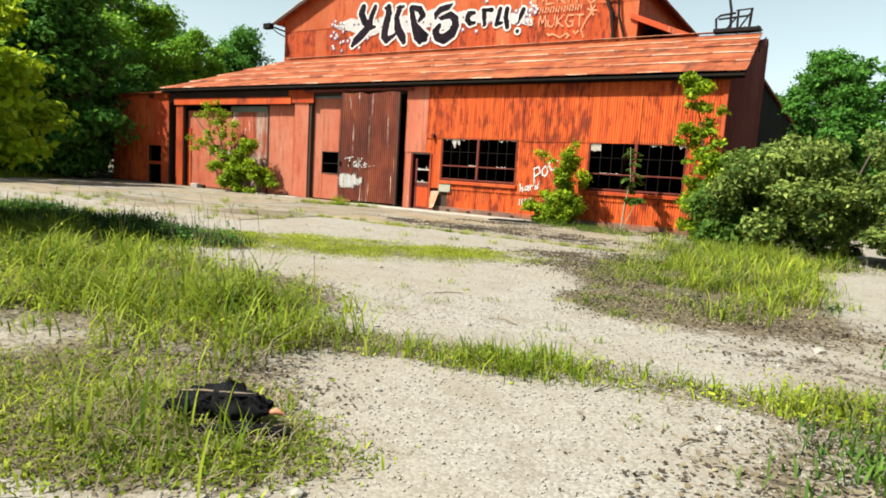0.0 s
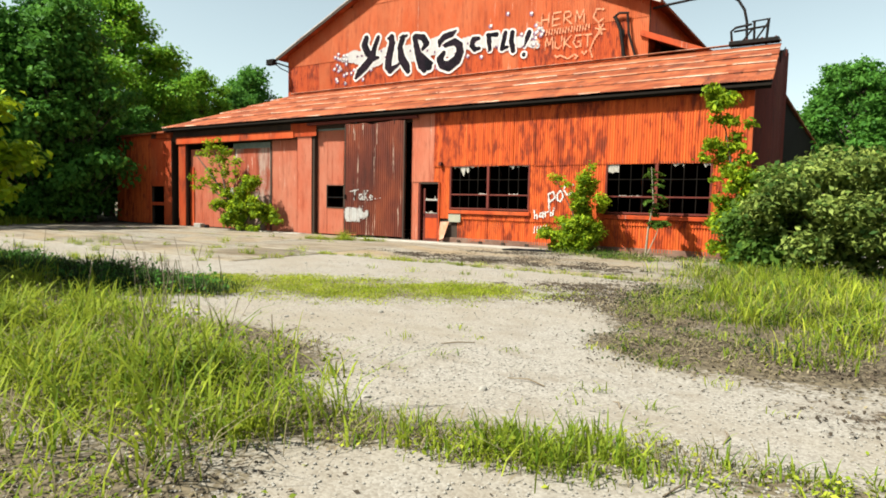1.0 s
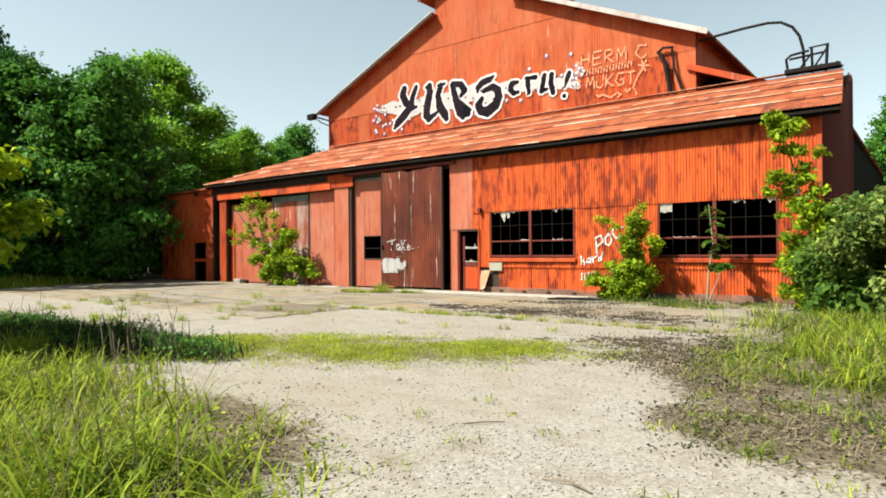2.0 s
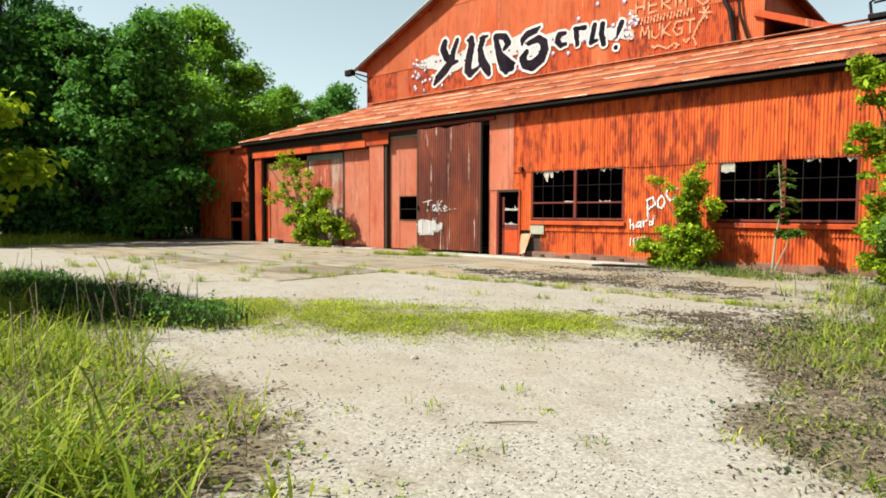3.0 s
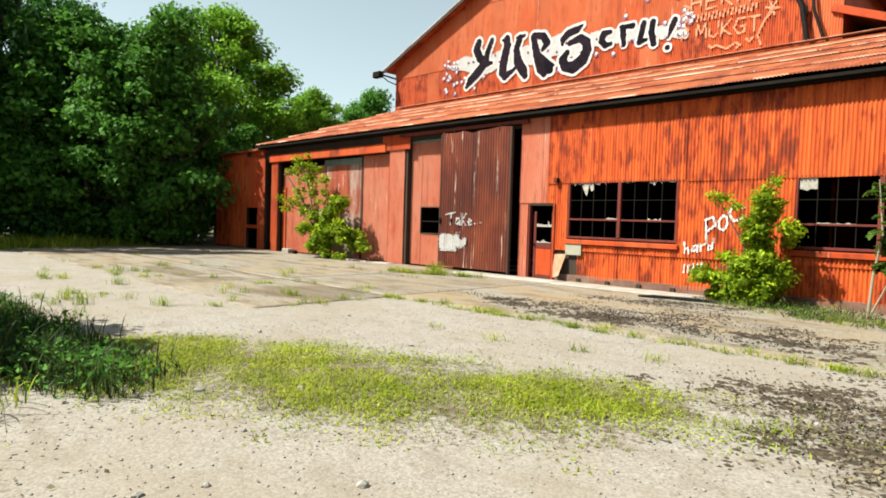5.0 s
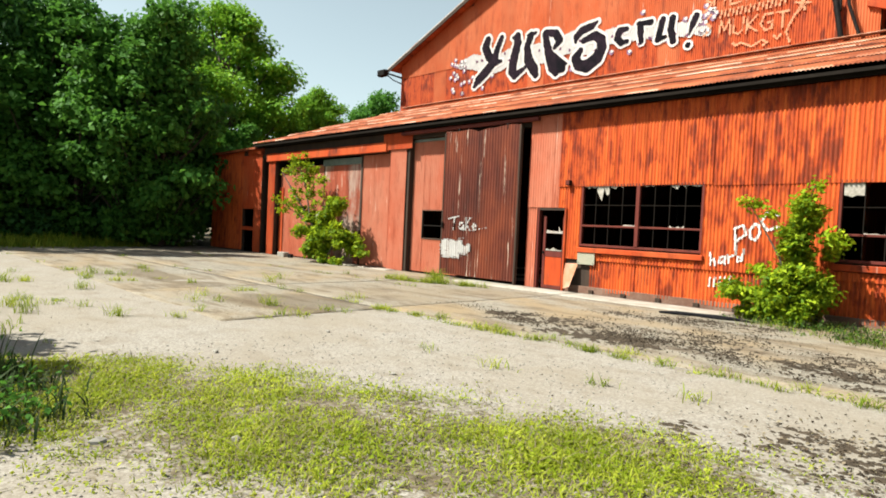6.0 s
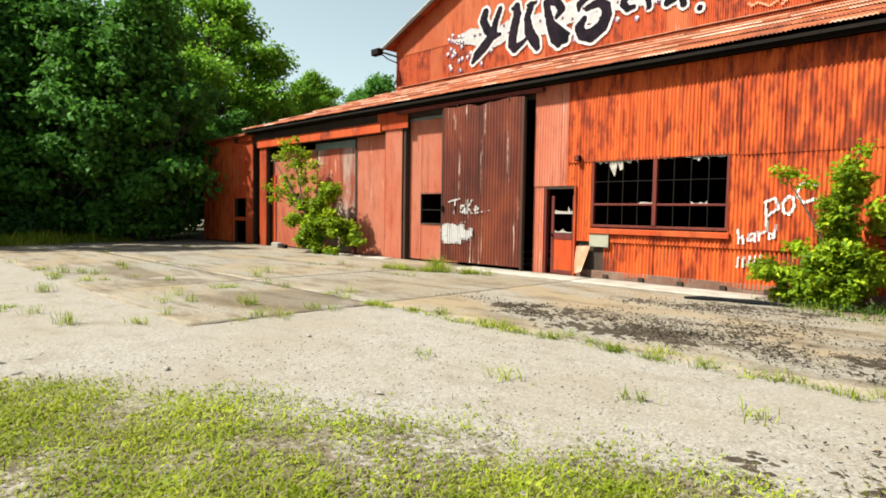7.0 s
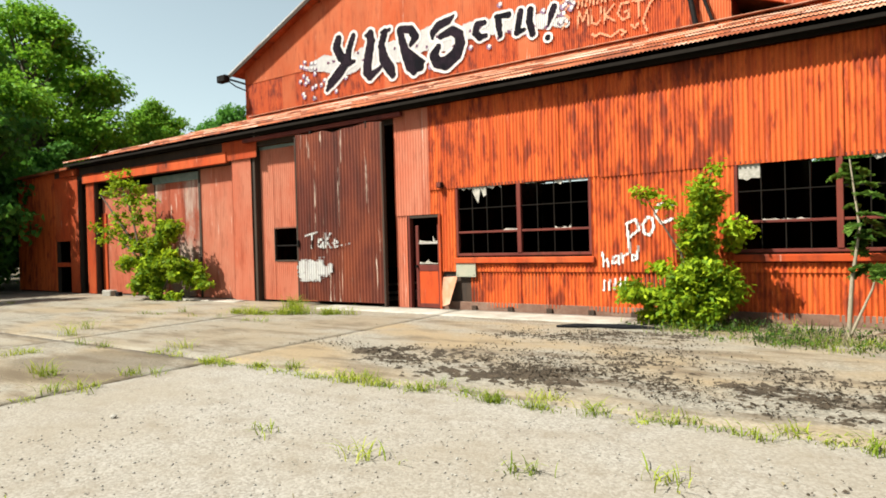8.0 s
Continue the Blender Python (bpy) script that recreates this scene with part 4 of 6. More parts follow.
# ---- spray paint on the sheets ----
def spray(name, strokes, half, y, material, parent, cell=PITCH / 4, label="", rough=0.0, deep=1.0):
    """Paint lying on the ribs: all cells of a fine grid that lie within half of a stroke, whose points may carry a half width of their own."""
    strokes = [[(*p, 0.0)[:3] for p in s] for s in strokes]
    pts = np.array([p for s in strokes for p in s], dtype=float)
    reach = half + pts[:, 2].max()
    x0, x1 = math.floor((pts[:, 0].min() - reach) / cell), math.ceil((pts[:, 0].max() + reach) / cell)
    z0, z1 = pts[:, 1].min() - reach, pts[:, 1].max() + reach
    nx, nz = x1 - x0 + 1, int((z1 - z0) / cell) + 2
    X, Z = np.meshgrid((x0 + np.arange(nx)) * cell, z0 + np.arange(nz) * cell, indexing="ij")
    cx, cz = X[:-1, :-1] + cell / 2, Z[:-1, :-1] + cell / 2
    d = np.full(cx.shape, 1e9)
    for s in strokes:
        s = [s[0], s[0]] if len(s) == 1 else s
        for (ax, az, ah), (bx, bz, bh) in zip(s[:-1], s[1:]):
            l2 = (bx - ax) ** 2 + (bz - az) ** 2 + 1e-9
            t = np.clip(((cx - ax) * (bx - ax) + (cz - az) * (bz - az)) / l2, 0, 1)
            d = np.minimum(d, np.hypot(cx - ax - t * (bx - ax), cz - az - t * (bz - az)) - ah - t * (bh - ah))
    if rough:
        d = d + rough * (np.sin(17 * cx) * np.sin(13 * cz + 5 * cx) + rng.normal(0, 0.6, d.shape))
    keep = np.argwhere(d < half)
    Y = y + deep * AMP * np.cos(2 * np.pi * X / PITCH)
    idx = np.arange(nx * nz).reshape(nx, nz)
    i, j = keep[:, 0], keep[:, 1]
    quads = np.stack([idx[i, j], idx[i + 1, j], idx[i + 1, j + 1], idx[i, j + 1]], axis=1)
    used, inv = np.unique(quads, return_inverse=True)
    vs = np.stack([X, Y, Z], axis=-1).reshape(-1, 3)[used]
    return link(name, mesh_np(name, vs, inv.reshape(-1, 4)), material, parent, label, True)


def fitbox(strokes, x0, x1, z0, z1, slant=0.0):
    return [[(x0 + (x1 - x0) * p[0] + slant * p[1], z0 + (z1 - z0) * p[1], *p[2:]) for p in s] for s in strokes]


# letters as strokes: across, up, half width in metres
LET = {
    "Y": [[(0.45, 1.0, 0.19), (0.37, 0.85, 0.21), (0.52, 0.62, 0.21), (0.77, 0.46, 0.17), (1.0, 0.46, 0.07)], [(0.97, 0.98, 0.14), (0.82, 0.74, 0.16), (0.73, 0.5, 0.22), (0.45, 0.3, 0.24), (0.15, 0.13, 0.22), (0.0, 0.0, 0.1)]],
    "U": [[(0.16, 1.0, 0.18), (0.19, 0.83, 0.21), (0.06, 0.5, 0.23), (0.0, 0.2, 0.23), (0.11, 0.07, 0.17), (0.47, 0.19, 0.1), (0.63, 0.27, 0.07)], [(-0.02, 0.99, 0.07), (0.2, 1.0, 0.1)], [(0.62, 0.96, 0.08), (0.92, 0.98, 0.08)], [(0.73, 0.94, 0.17), (0.59, 0.69, 0.17), (0.68, 0.37, 0.23), (0.92, 0.13, 0.23), (1.0, 0.0, 0.15)]],
    "R": [[(0.0, 0.98, 0.14), (0.07, 0.76, 0.17), (0.23, 0.44, 0.21), (0.42, 0.15, 0.25), (0.56, 0.0, 0.15)], [(0.04, 1.0, 0.12), (0.46, 0.92, 0.17), (0.66, 0.74, 0.17), (0.45, 0.6, 0.1)], [(0.19, 0.53, 0.13), (0.51, 0.31, 0.2), (0.84, 0.16, 0.17), (1.0, 0.17, 0.05)], [(0.5, 0.1, 0.23), (0.83, 0.07, 0.17)]],
    "S": [[(0.8, 1.0, 0.05), (0.6, 0.92, 0.15), (0.23, 0.87, 0.17), (0.02, 0.75, 0.15), (0.0, 0.62, 0.07)], [(0.3, 0.62, 0.12), (0.73, 0.69, 0.17), (0.97, 0.56, 0.2), (1.0, 0.36, 0.22), (0.85, 0.15, 0.25), (0.48, 0.0, 0.26), (0.14, 0.06, 0.21), (0.03, 0.24, 0.2), (0.21, 0.4, 0.13)]],
    "c": [[(0.85, 1.0, 0.1), (0.15, 0.99, 0.13), (0.0, 0.45, 0.15), (0.4, 0.0, 0.12), (1.0, 0.06, 0.08)]],
    "r": [[(0.18, 0.92, 0.12), (0.24, 0.52, 0.13), (0.32, 0.0, 0.09)], [(0.0, 1.0, 0.07), (1.0, 0.93, 0.12)]],
    "u": [[(0.27, 1.0, 0.12), (0.12, 0.54, 0.12), (0.0, 0.19, 0.12), (0.49, 0.24, 0.07)], [(0.9, 0.98, 0.12), (0.82, 0.51, 0.13), (1.0, 0.0, 0.12)]],
}
GP = GY0 - 0.036
BIG = (("Y", -11.41, -9.84, 8.0, 9.97), ("U", -9.2, -7.9, 8.03, 9.84), ("R", -7.5, -6.37, 7.97, 9.72), ("S", -5.98, -4.78, 8.02, 9.67))
SMALL = (("c", -4.12, -3.69, 8.65, 9.14), ("r", -3.3, -2.79, 8.55, 9.25), ("u", -2.49, -1.91, 8.37, 9.2))
MARK = [[(-1.12, 9.08, 0.12), (-1.22, 8.85, 0.12), (-1.34, 8.5, 0.04)], [(-1.36, 8.13, 0.1)]]
big = [st for ch, x0, x1, z0, z1 in BIG for st in fitbox(LET[ch], x0, x1, z0, z1)]
small = [st for ch, x0, x1, z0, z1 in SMALL for st in fitbox(LET[ch], x0, x1, z0, z1)] + MARK
graffiti = tagged(new("graffiti"), "large black and white spray-painted lettering on the gable", "graffiti", kind="thing")
spray("white_outline", big, 0.11, GP - 0.002, M_WHITE, graffiti, rough=0.006)
spray("white_outline", small, 0.085, GP - 0.002, M_WHITE, graffiti, rough=0.006)
clouds = [[(-12.3, 9.1, 0.16), (-11.6, 9.15, 0.3), (-10.9, 8.95, 0.33)], [(-10.3, 8.75, 0.3), (-9.4, 9.0, 0.35)], [(-8.6, 8.9, 0.4), (-7.6, 8.9, 0.4)], [(-6.9, 9.0, 0.35), (-6.0, 9.1, 0.4), (-5.3, 8.75, 0.3)],
          [(-4.5, 9.0, 0.26), (-3.5, 8.95, 0.24), (-2.3, 8.85, 0.24), (-1.5, 8.7, 0.2)], [(-1.2, 8.6, 0.1), (-0.75, 8.5, 0.13)]]
spray("white_fill", clouds, 0.04, GP + 0.004, M_PALEWHITE, graffiti, rough=0.02, label="thin greyish white fill")
for ch, x0, x1, z0, z1 in BIG + SMALL:
    spray("black_letter", fitbox(LET[ch], x0, x1, z0, z1), 0.0, GP - 0.006, M_BLACK, graffiti, rough=0.005)
for st in MARK:
    spray("black_letter", [st], 0.0, GP - 0.006, M_BLACK, graffiti, rough=0.005)
r5 = random.Random(5)
dots = []
for i in range(40):
    u = r5.random()
    dots.append((-12.9 + 12.4 * u, (9.0 if r5.random() < 0.2 and u > 0.1 else 8.0) + r5.uniform(-0.25, 0.6) + 0.5 * (u > 0.55)))
dots += [(-12.8 + r5.uniform(-0.3, 0.7), r5.uniform(8.3, 9.4)) for i in range(14)]
dots += [(-0.8 + r5.uniform(-0.2, 0.5), r5.uniform(8.2, 9.4)) for i in range(10)]
for u, w in dots:
    spray("lilac_dot", [[(u, w)]], 0.1, GP + 0.004, M_LILAC, graffiti, PITCH / 2)
    spray("white_dot", [[(u + 0.03, w + 0.03)]], 0.06, GP - 0.003, M_WHITE, graffiti, PITCH / 2)
for i in range(22):
    u = -12.2 + 11.2 * (i + r5.random()) / 22
    spray("purple_dot", [[(u, 8.85 + r5.uniform(-0.4, 0.4))]], 0.055, GP - 0.004, M_PURPLE, graffiti, PITCH / 2)
tag = tagged(new("graffiti"), "thin pale pink spray-painted tag on the gable", "graffiti", kind="thing")
H_ = [[(0, 0), (0.1, 1)], [(0.8, 0), (0.9, 1)], [(0.05, 0.5), (0.85, 0.5)]]
O_ = [[(0.5, 1), (0.1, 0.6), (0.2, 0.1), (0.6, 0), (0.9, 0.4), (0.8, 0.9), (0.5, 1)]]
R_ = [[(0, 0), (0.1, 1), (0.7, 0.95), (0.8, 0.6), (0.15, 0.5), (0.9, 0)]]
M_ = [[(0, 0), (0.15, 1), (0.5, 0.35), (0.9, 1), (1.0, 0)]]
U_ = [[(0.05, 1), (0.1, 0.15), (0.5, 0), (0.85, 0.2), (0.9, 1)]]
K_ = [[(0, 0), (0.1, 1)], [(0.85, 1), (0.1, 0.45), (0.9, 0)]]
E2_ = [[(0.95, 1.0), (0.1, 0.95), (0.05, 0.5), (0.75, 0.5)], [(0.05, 0.5), (0.0, 0.0), (0.9, 0.05)]]
G_ = [[(0.9, 0.95), (0.3, 1.0), (0.0, 0.45), (0.35, 0.0), (0.9, 0.1), (0.95, 0.5), (0.55, 0.45)]]
T2_ = [[(0.0, 1.0), (1.0, 0.95)], [(0.55, 1.0), (0.5, 0.0)]]
thin = [fitbox(st, -0.55 + 0.53 * k, -0.13 + 0.53 * k, 9.25 - 0.03 * k, 9.8 - 0.03 * k) for k, st in enumerate((H_, E2_, R_, M_))]
thin.append(fitbox([[(1, 0.9), (0.3, 1), (0, 0.4), (0.5, 0), (1, 0.2)]], 1.85, 2.3, 9.1, 9.65))
thin += [fitbox(st, -0.33 + 0.44 * k, 0.05 + 0.44 * k, 8.22 - 0.02 * k, 8.74 - 0.02 * k) for k, st in enumerate((M_, U_, K_, G_, T2_))]
thin += [[[(-0.3 + 0.13 * k, 8.86), (-0.26 + 0.13 * k, 9.06)]] for k in range(16)]
thin += [[[(0.16, 7.93), (0.25, 7.83), (0.4, 7.9), (0.75, 7.72), (1.05, 7.88), (1.22, 7.78), (1.1, 7.7)]], [[(2.25, 8.75), (1.95, 8.45), (1.75, 8.0), (1.87, 7.68)]], [[(-0.8, 9.5), (-0.6, 9.4), (-0.75, 9.2), (-0.95, 9.1)]], [[(-0.62, 9.0), (-0.8, 8.8), (-0.6, 8.6), (-0.85, 8.3)]],
         [[(1.95, 8.85), (2.4, 8.75)], [(2.05, 8.6), (2.3, 9.0)], [(2.25, 8.58), (2.1, 9.02)]], [[(1.4, 7.95), (1.5, 7.82), (1.6, 7.95)]]]
for st in thin:
    spray("pink_line", st, 0.033, GP, M_PINK, tag, PITCH / 2)
poc = tagged(new("graffiti"), "white spray-painted scrawl on the rusty front wall", "graffiti", kind="thing")
P_ = [[(0.15, 0), (0.0, 0.9), (0.5, 1.0), (0.7, 0.7), (0.1, 0.45)]]
C_ = [[(1, 0.9), (0.3, 1.0), (0.05, 0.5), (0.4, 0.05), (1, 0.25)]]
for st in (fitbox(P_, 3.66, 3.98, 1.2, 1.78), fitbox(O_, 3.92, 4.16, 1.5, 1.82), fitbox(C_, 4.14, 4.46, 1.68, 2.04)):
    spray("white_line", st, 0.024, -0.036, M_WHITE, poc, PITCH / 4)
h_ = [[(0.0, 1.3), (0.05, 0.0)], [(0.05, 0.4), (0.6, 0.7), (0.7, 0.0)]]
a_ = [[(0.8, 0.8), (0.2, 0.7), (0.1, 0.1), (0.7, 0.2), (0.85, 0.8), (0.9, 0.0)]]
r_ = [[(0.1, 0.8), (0.2, 0.0)], [(0.15, 0.5), (0.8, 0.8)]]
d_ = [[(0.8, 0.4), (0.2, 0.5), (0.2, 0.0), (0.8, 0.1), (1.0, 1.3)]]
for k, st in enumerate((h_, a_, r_, d_)):
    spray("white_line", fitbox(st, 3.2 + 0.17 * k, 3.35 + 0.17 * k, 0.95 + 0.035 * k, 1.14 + 0.035 * k), 0.02, -0.036, M_WHITE, poc, PITCH / 4)
for k in range(5):
    spray("white_line", [[(3.2 + 0.1 * k, 0.5 + 0.02 * k), (3.22 + 0.1 * k, 0.68 + 0.015 * k)]], 0.02, -0.02, M_WHITE, poc, PITCH / 4)
take = tagged(new("graffiti"), "white spray-painted word and blotch on the sliding door", "graffiti", kind="thing")
DP = SDY - 0.02
T_ = [[(-0.4, 0.8), (1.3, 1.0)], [(0.55, 0.9), (0.4, 0)]]
A_ = [[(0.9, 0.9), (0.3, 0.9), (0.05, 0.3), (0.5, 0.0), (0.9, 0.7), (1.0, 0.0)]]
E_ = [[(0.05, 0.45), (0.9, 0.55), (0.5, 1.0), (0.05, 0.5), (0.4, 0.0), (1.0, 0.2)]]
word = [fitbox(T_, -4.2, -3.95, 1.42, 1.8), fitbox(A_, -3.88, -3.68, 1.42, 1.64), fitbox(K_, -3.6, -3.42, 1.42, 1.76), fitbox(E_, -3.36, -3.18, 1.42, 1.62)]
word += [[[(-3.08, 1.47)]], [[(-2.96, 1.48)]], [[(-2.84, 1.5)]], [[(-3.82, 1.18)]], [[(-3.66, 1.19)]]]
for st in word:
    spray("white_line", st, 0.022, DP, M_WHITE, take, PITCH / 4, deep=1.7)
spray("white_blotch", [[(-4.45, 0.9), (-3.7, 0.85)], [(-4.45, 1.0), (-3.8, 0.98)], [(-4.45, 0.72), (-3.95, 0.72)], [(-3.7, 0.85), (-3.52, 0.9)]], 0.13, DP, M_WHITE, take, PITCH / 4, rough=0.035, deep=1.7)

# ---- iron on the roofs ----
boom = tagged(new("roof_hoist"), "black bent pipe boom and rusty iron bracket on the roof", "hoist", kind="thing")
arc = [(4.35, 7.95, 9.3), (5.0, 7.95, 9.36), (5.9, 7.95, 9.42), (6.7, 7.95, 9.44), (7.15, 7.95, 9.36), (7.5, 7.95, 9.12), (7.72, 7.95, 8.75), (7.82, 7.95, 8.3), (7.85, 7.95, 7.6)]
tubes_part("pipe", [(arc, 0.05)], M_IRON, boom)
tubes_part("brace", [([(7.35, 7.9, 7.55), (7.3, 7.9, 8.0), (7.45, 7.9, 8.12), (8.0, 7.9, 8.18)], 0.045), ([(7.4, 7.9, 7.98), (8.5, 7.9, 8.05)], 0.04)], M_IRON, boom)
tubes_part("post", [([(8.5, 7.9, 7.4), (8.55, 7.9, 8.3)], 0.05), ([(8.1, 7.9, 7.4), (8.08, 7.9, 8.25)], 0.045), ([(7.6, 7.9, 7.45), (8.1, 7.9, 8.1)], 0.035), ([(8.1, 7.9, 7.5), (8.52, 7.9, 8.15)], 0.035), ([(8.0, 7.9, 8.27), (8.6, 7.9, 8.3)], 0.03)], M_IRON, boom)
plate = box_part("base_plate", 7.3, 8.95, 7.55, 7.98, 7.42, 7.56, M_IRON, boom)
for bx in (7.4, 7.9, 8.4, 8.85):
    box_part("bolt", bx - 0.03, bx + 0.03, 7.6, 7.66, 7.562, 7.6, M_MAROON, plate, bevel=0.004)
bentpipe = tagged(new("bent_pipe"), "rusty bent pipe and torn flashing against the gable", "pipe", kind="thing")
tubes_part("pipe", [([(2.75, 7.92, 9.15), (3.0, 7.88, 9.3), (3.4, 7.88, 9.25)], 0.05), ([(2.85, 7.9, 9.15), (3.1, 7.85, 8.6), (3.3, 7.8, 7.5)], 0.08), ([(3.35, 7.9, 9.2), (3.45, 7.85, 8.4), (3.75, 7.8, 7.5)], 0.05)], M_IRON, bentpipe)
box_part("flange", 3.05, 3.25, 7.84, 7.95, 8.3, 8.6, M_IRON, bentpipe)
flood = tagged(new("floodlight"), "black floodlight on a bracket at the gable's eave", "light", kind="thing")
hous = box_part("housing", -17.5, -16.9, 7.05, 7.35, 9.1, 9.42, M_DARK, flood, bevel=0.03)
tubes_part("bracket", [([(-17.0, 7.2, 9.25), (-16.85, 7.5, 9.2), (-16.65, 8.0, 9.1)], 0.045), ([(-16.95, 7.3, 9.15), (-16.85, 7.6, 8.95), (-16.65, 8.02, 8.8)], 0.03)], M_IRON, flood)
box_part("lens", -17.46, -16.94, 7.03, 7.049, 9.13, 9.39, M_IRON, hous)


# ---- plants ----
def blades(name, xs, ys, heights, width, lean, material, label, z=0.0, zs=None):
    """Bent grass blades standing at the places given, as one mesh."""
    n = len(xs)
    a = rng.uniform(0, 2 * np.pi, n)
    w = width * rng.uniform(0.6, 1.3, n)
    ln = lean * rng.uniform(0.2, 1.5, n) * heights
    dx, dy = np.cos(a), np.sin(a)
    px, py = -dy * w / 2, dx * w / 2
    z0 = (ground_z(xs, ys) if zs is None else zs) - 0.01
    v = np.empty((n, 7, 3))
    sag = np.clip(ln / (heights + 1e-6), 0, 1.2) * 0.3
    for k, (f, wide) in enumerate(((0.0, 0.8), (0.4, 1.0), (0.75, 0.7), (1.0, 0.0))):
        mx, my, mz = xs + dx * ln * f * f, ys + dy * ln * f * f, z0 + heights * (f - sag * f * f * f)
        v[:, 2 * k] = np.stack([mx + px * wide, my + py * wide, mz], 1)
        if k < 3:
            v[:, 2 * k + 1] = np.stack([mx - px * wide, my - py * wide, mz], 1)
    b = np.arange(n)[:, None] * 7
    tri = np.concatenate([b + np.array([t]) for t in ((0, 1, 3), (0, 3, 2), (2, 3, 5), (2, 5, 4), (4, 5, 6))], axis=0)
    return tagged(link(name, mesh_np(name, v.reshape(-1, 3), tri), material), label, "grass", kind="stuff")


def patchy(x, y):
    """A cheap uneven field about 0.5 that gathers growth in patches of some decimetres."""
    a = np.sin(2.1 * x + 1.3 * np.sin(1.7 * y)) * np.sin(2.4 * y + 1.1 * np.sin(1.9 * x))
    b = np.sin(5.3 * x - 2.0 * np.sin(4.1 * y) + 1.0) * np.sin(4.7 * y + 1.6 * np.sin(5.9 * x) + 2.0)
    return 0.5 + 0.3 * a + 0.25 * b


def scatter(blobs, n, clump=0.12, even=0.3):
    """n places in tufts inside the stretches, thinning out past their rims, with a height factor for each tuft."""
    area = np.array([b[2] * b[3] for b in blobs])
    k = max(1, n // 16)
    m = k * 6
    pick = rng.choice(len(blobs), m, p=area / area.sum())
    B = np.array(blobs)[pick]
    r = 1.45 * rng.uniform(0, 1, m) ** 0.5
    t = rng.uniform(0, 2 * np.pi, m)
    u, v = r * np.cos(t) * B[:, 2], r * np.sin(t) * B[:, 3]
    c, s = np.cos(np.radians(B[:, 4])), np.sin(np.radians(B[:, 4]))
    x, y = B[:, 0] + u * c - v * s, B[:, 1] + u * s + v * c
    p = patchy(x, y)
    keep = np.flatnonzero(rng.uniform(0, 1, m) < np.clip(1.35 - r, 0.03, 0.8) * np.clip(even + 1.5 * (p - 0.35), 0.02, 1))
    keep = keep[:k] if len(keep) >= k else np.resize(keep, k)
    cx, cy = x[keep], y[keep]
    j = rng.integers(0, k, n)
    tall = np.clip(0.45 + 0.7 * p[keep] - 0.25 * r[keep] + rng.normal(0, 0.2, k), 0.25, 1.3)
    return cx[j] + rng.normal(0, clump, n), cy[j] + rng.normal(0, clump, n), tall[j]


def grass(name, blobs, n, h0, h1, width, lean, material, label, clump=0.12, even=0.3):
    x, y, tall = scatter(blobs, n, clump, even)
    return blades(name, x, y, rng.uniform(h0, h1, n) * tall, width, lean, material, label)


def weeds(name, blobs, n, height, size, material, label, clump=0.1, even=0.25):
    """Low broad-leaved weeds: small leaves in loose rosettes."""
    x, y, tall = scatter(blobs, n, clump, even)
    p = np.stack([x, y, ground_z(x, y) + height * tall * rng.uniform(0.1, 1.0, n)], 1)
    v, f = leaves(p, np.tile([0, 0, 1.0], (n, 1)), size, 0.45, 1.7)
    return tagged(link(name, mesh_np(name, v, f), material), label, "weeds", kind="stuff")


weeds("weeds", TALL, 9000, 0.14, 0.026, M_LOW, "low small-leaved weeds among the grass")
weeds("weeds", TALL, 5000, 0.36, 0.03, M_GRASS, "knee-high leafy green weeds among the grass")
weeds("weeds", LOWG, 9000, 0.05, 0.018, M_LOW, "small bright weeds in the gravel")
weeds("weeds", NEAR, 7000, 0.06, 0.018, M_GRASS, "small green weeds round the charred log")
weeds("weeds", STRIP, 1800, 0.08, 0.02, M_LOW, "small bright weeds on the gravel")
# Leaf colour darkened here in place of lens falloff.
weeds("weeds", RIGHT + RIGHTLOW, 5000, 0.2, 0.022, M_WEED, "low weeds among the long grass, darkened for lens falloff")
weeds("weeds", FOOT, 1600, 0.2, 0.03, M_SAP, "shaded weeds at the foot of the wall")
weeds("weeds", [(1.8, -12.7, 1.8, 0.6, 14), (-1.0, -13.0, 1.6, 0.8, 0)], 9000, 0.36, 0.035, M_WOODS, "green weeds beside the low grass")
grass("tall_grass", TALL, 3600, 0.3, 0.72, 0.015, 0.9, M_GRASS, "long bent grass blades", 0.1)
grass("tall_grass", TALL, 9500, 0.12, 0.5, 0.015, 0.8, M_GRASS, "tall green unmown grass on rough ground", 0.11)
grass("tall_grass", TALL, 1900, 0.25, 0.6, 0.015, 0.7, M_LOW, "bright broad grass blades", 0.08)
grass("dry_grass", TALL, 11000, 0.08, 0.4, 0.007, 1.3, M_DRY, "dry straw-coloured grass among green blades", 0.16)
grass("undergrowth", TALL, 5500, 0.04, 0.16, 0.022, 0.8, M_LOW, "low bright undergrowth between tall blades", 0.16)
grass("low_grass", LOWG, 40000, 0.02, 0.085, 0.009, 1.1, M_LOW, "short yellow-green grass growing through gravel", 0.1, 0.4)
grass("dry_grass", LOWG, 9000, 0.02, 0.1, 0.007, 1.5, M_DRY, "dry blades in the short grass", 0.15, 0.5)
grass("strip_grass", STRIP, 1700, 0.05, 0.22, 0.010, 0.8, M_GRASS, "tufts of green grass across the gravel", 0.09)
grass("strip_grass", [(10.4, -14.75, 0.35, 0.28, 0)], 600, 0.1, 0.3, 0.010, 0.7, M_GRASS, "thick tuft of long grass on gravel", 0.08)
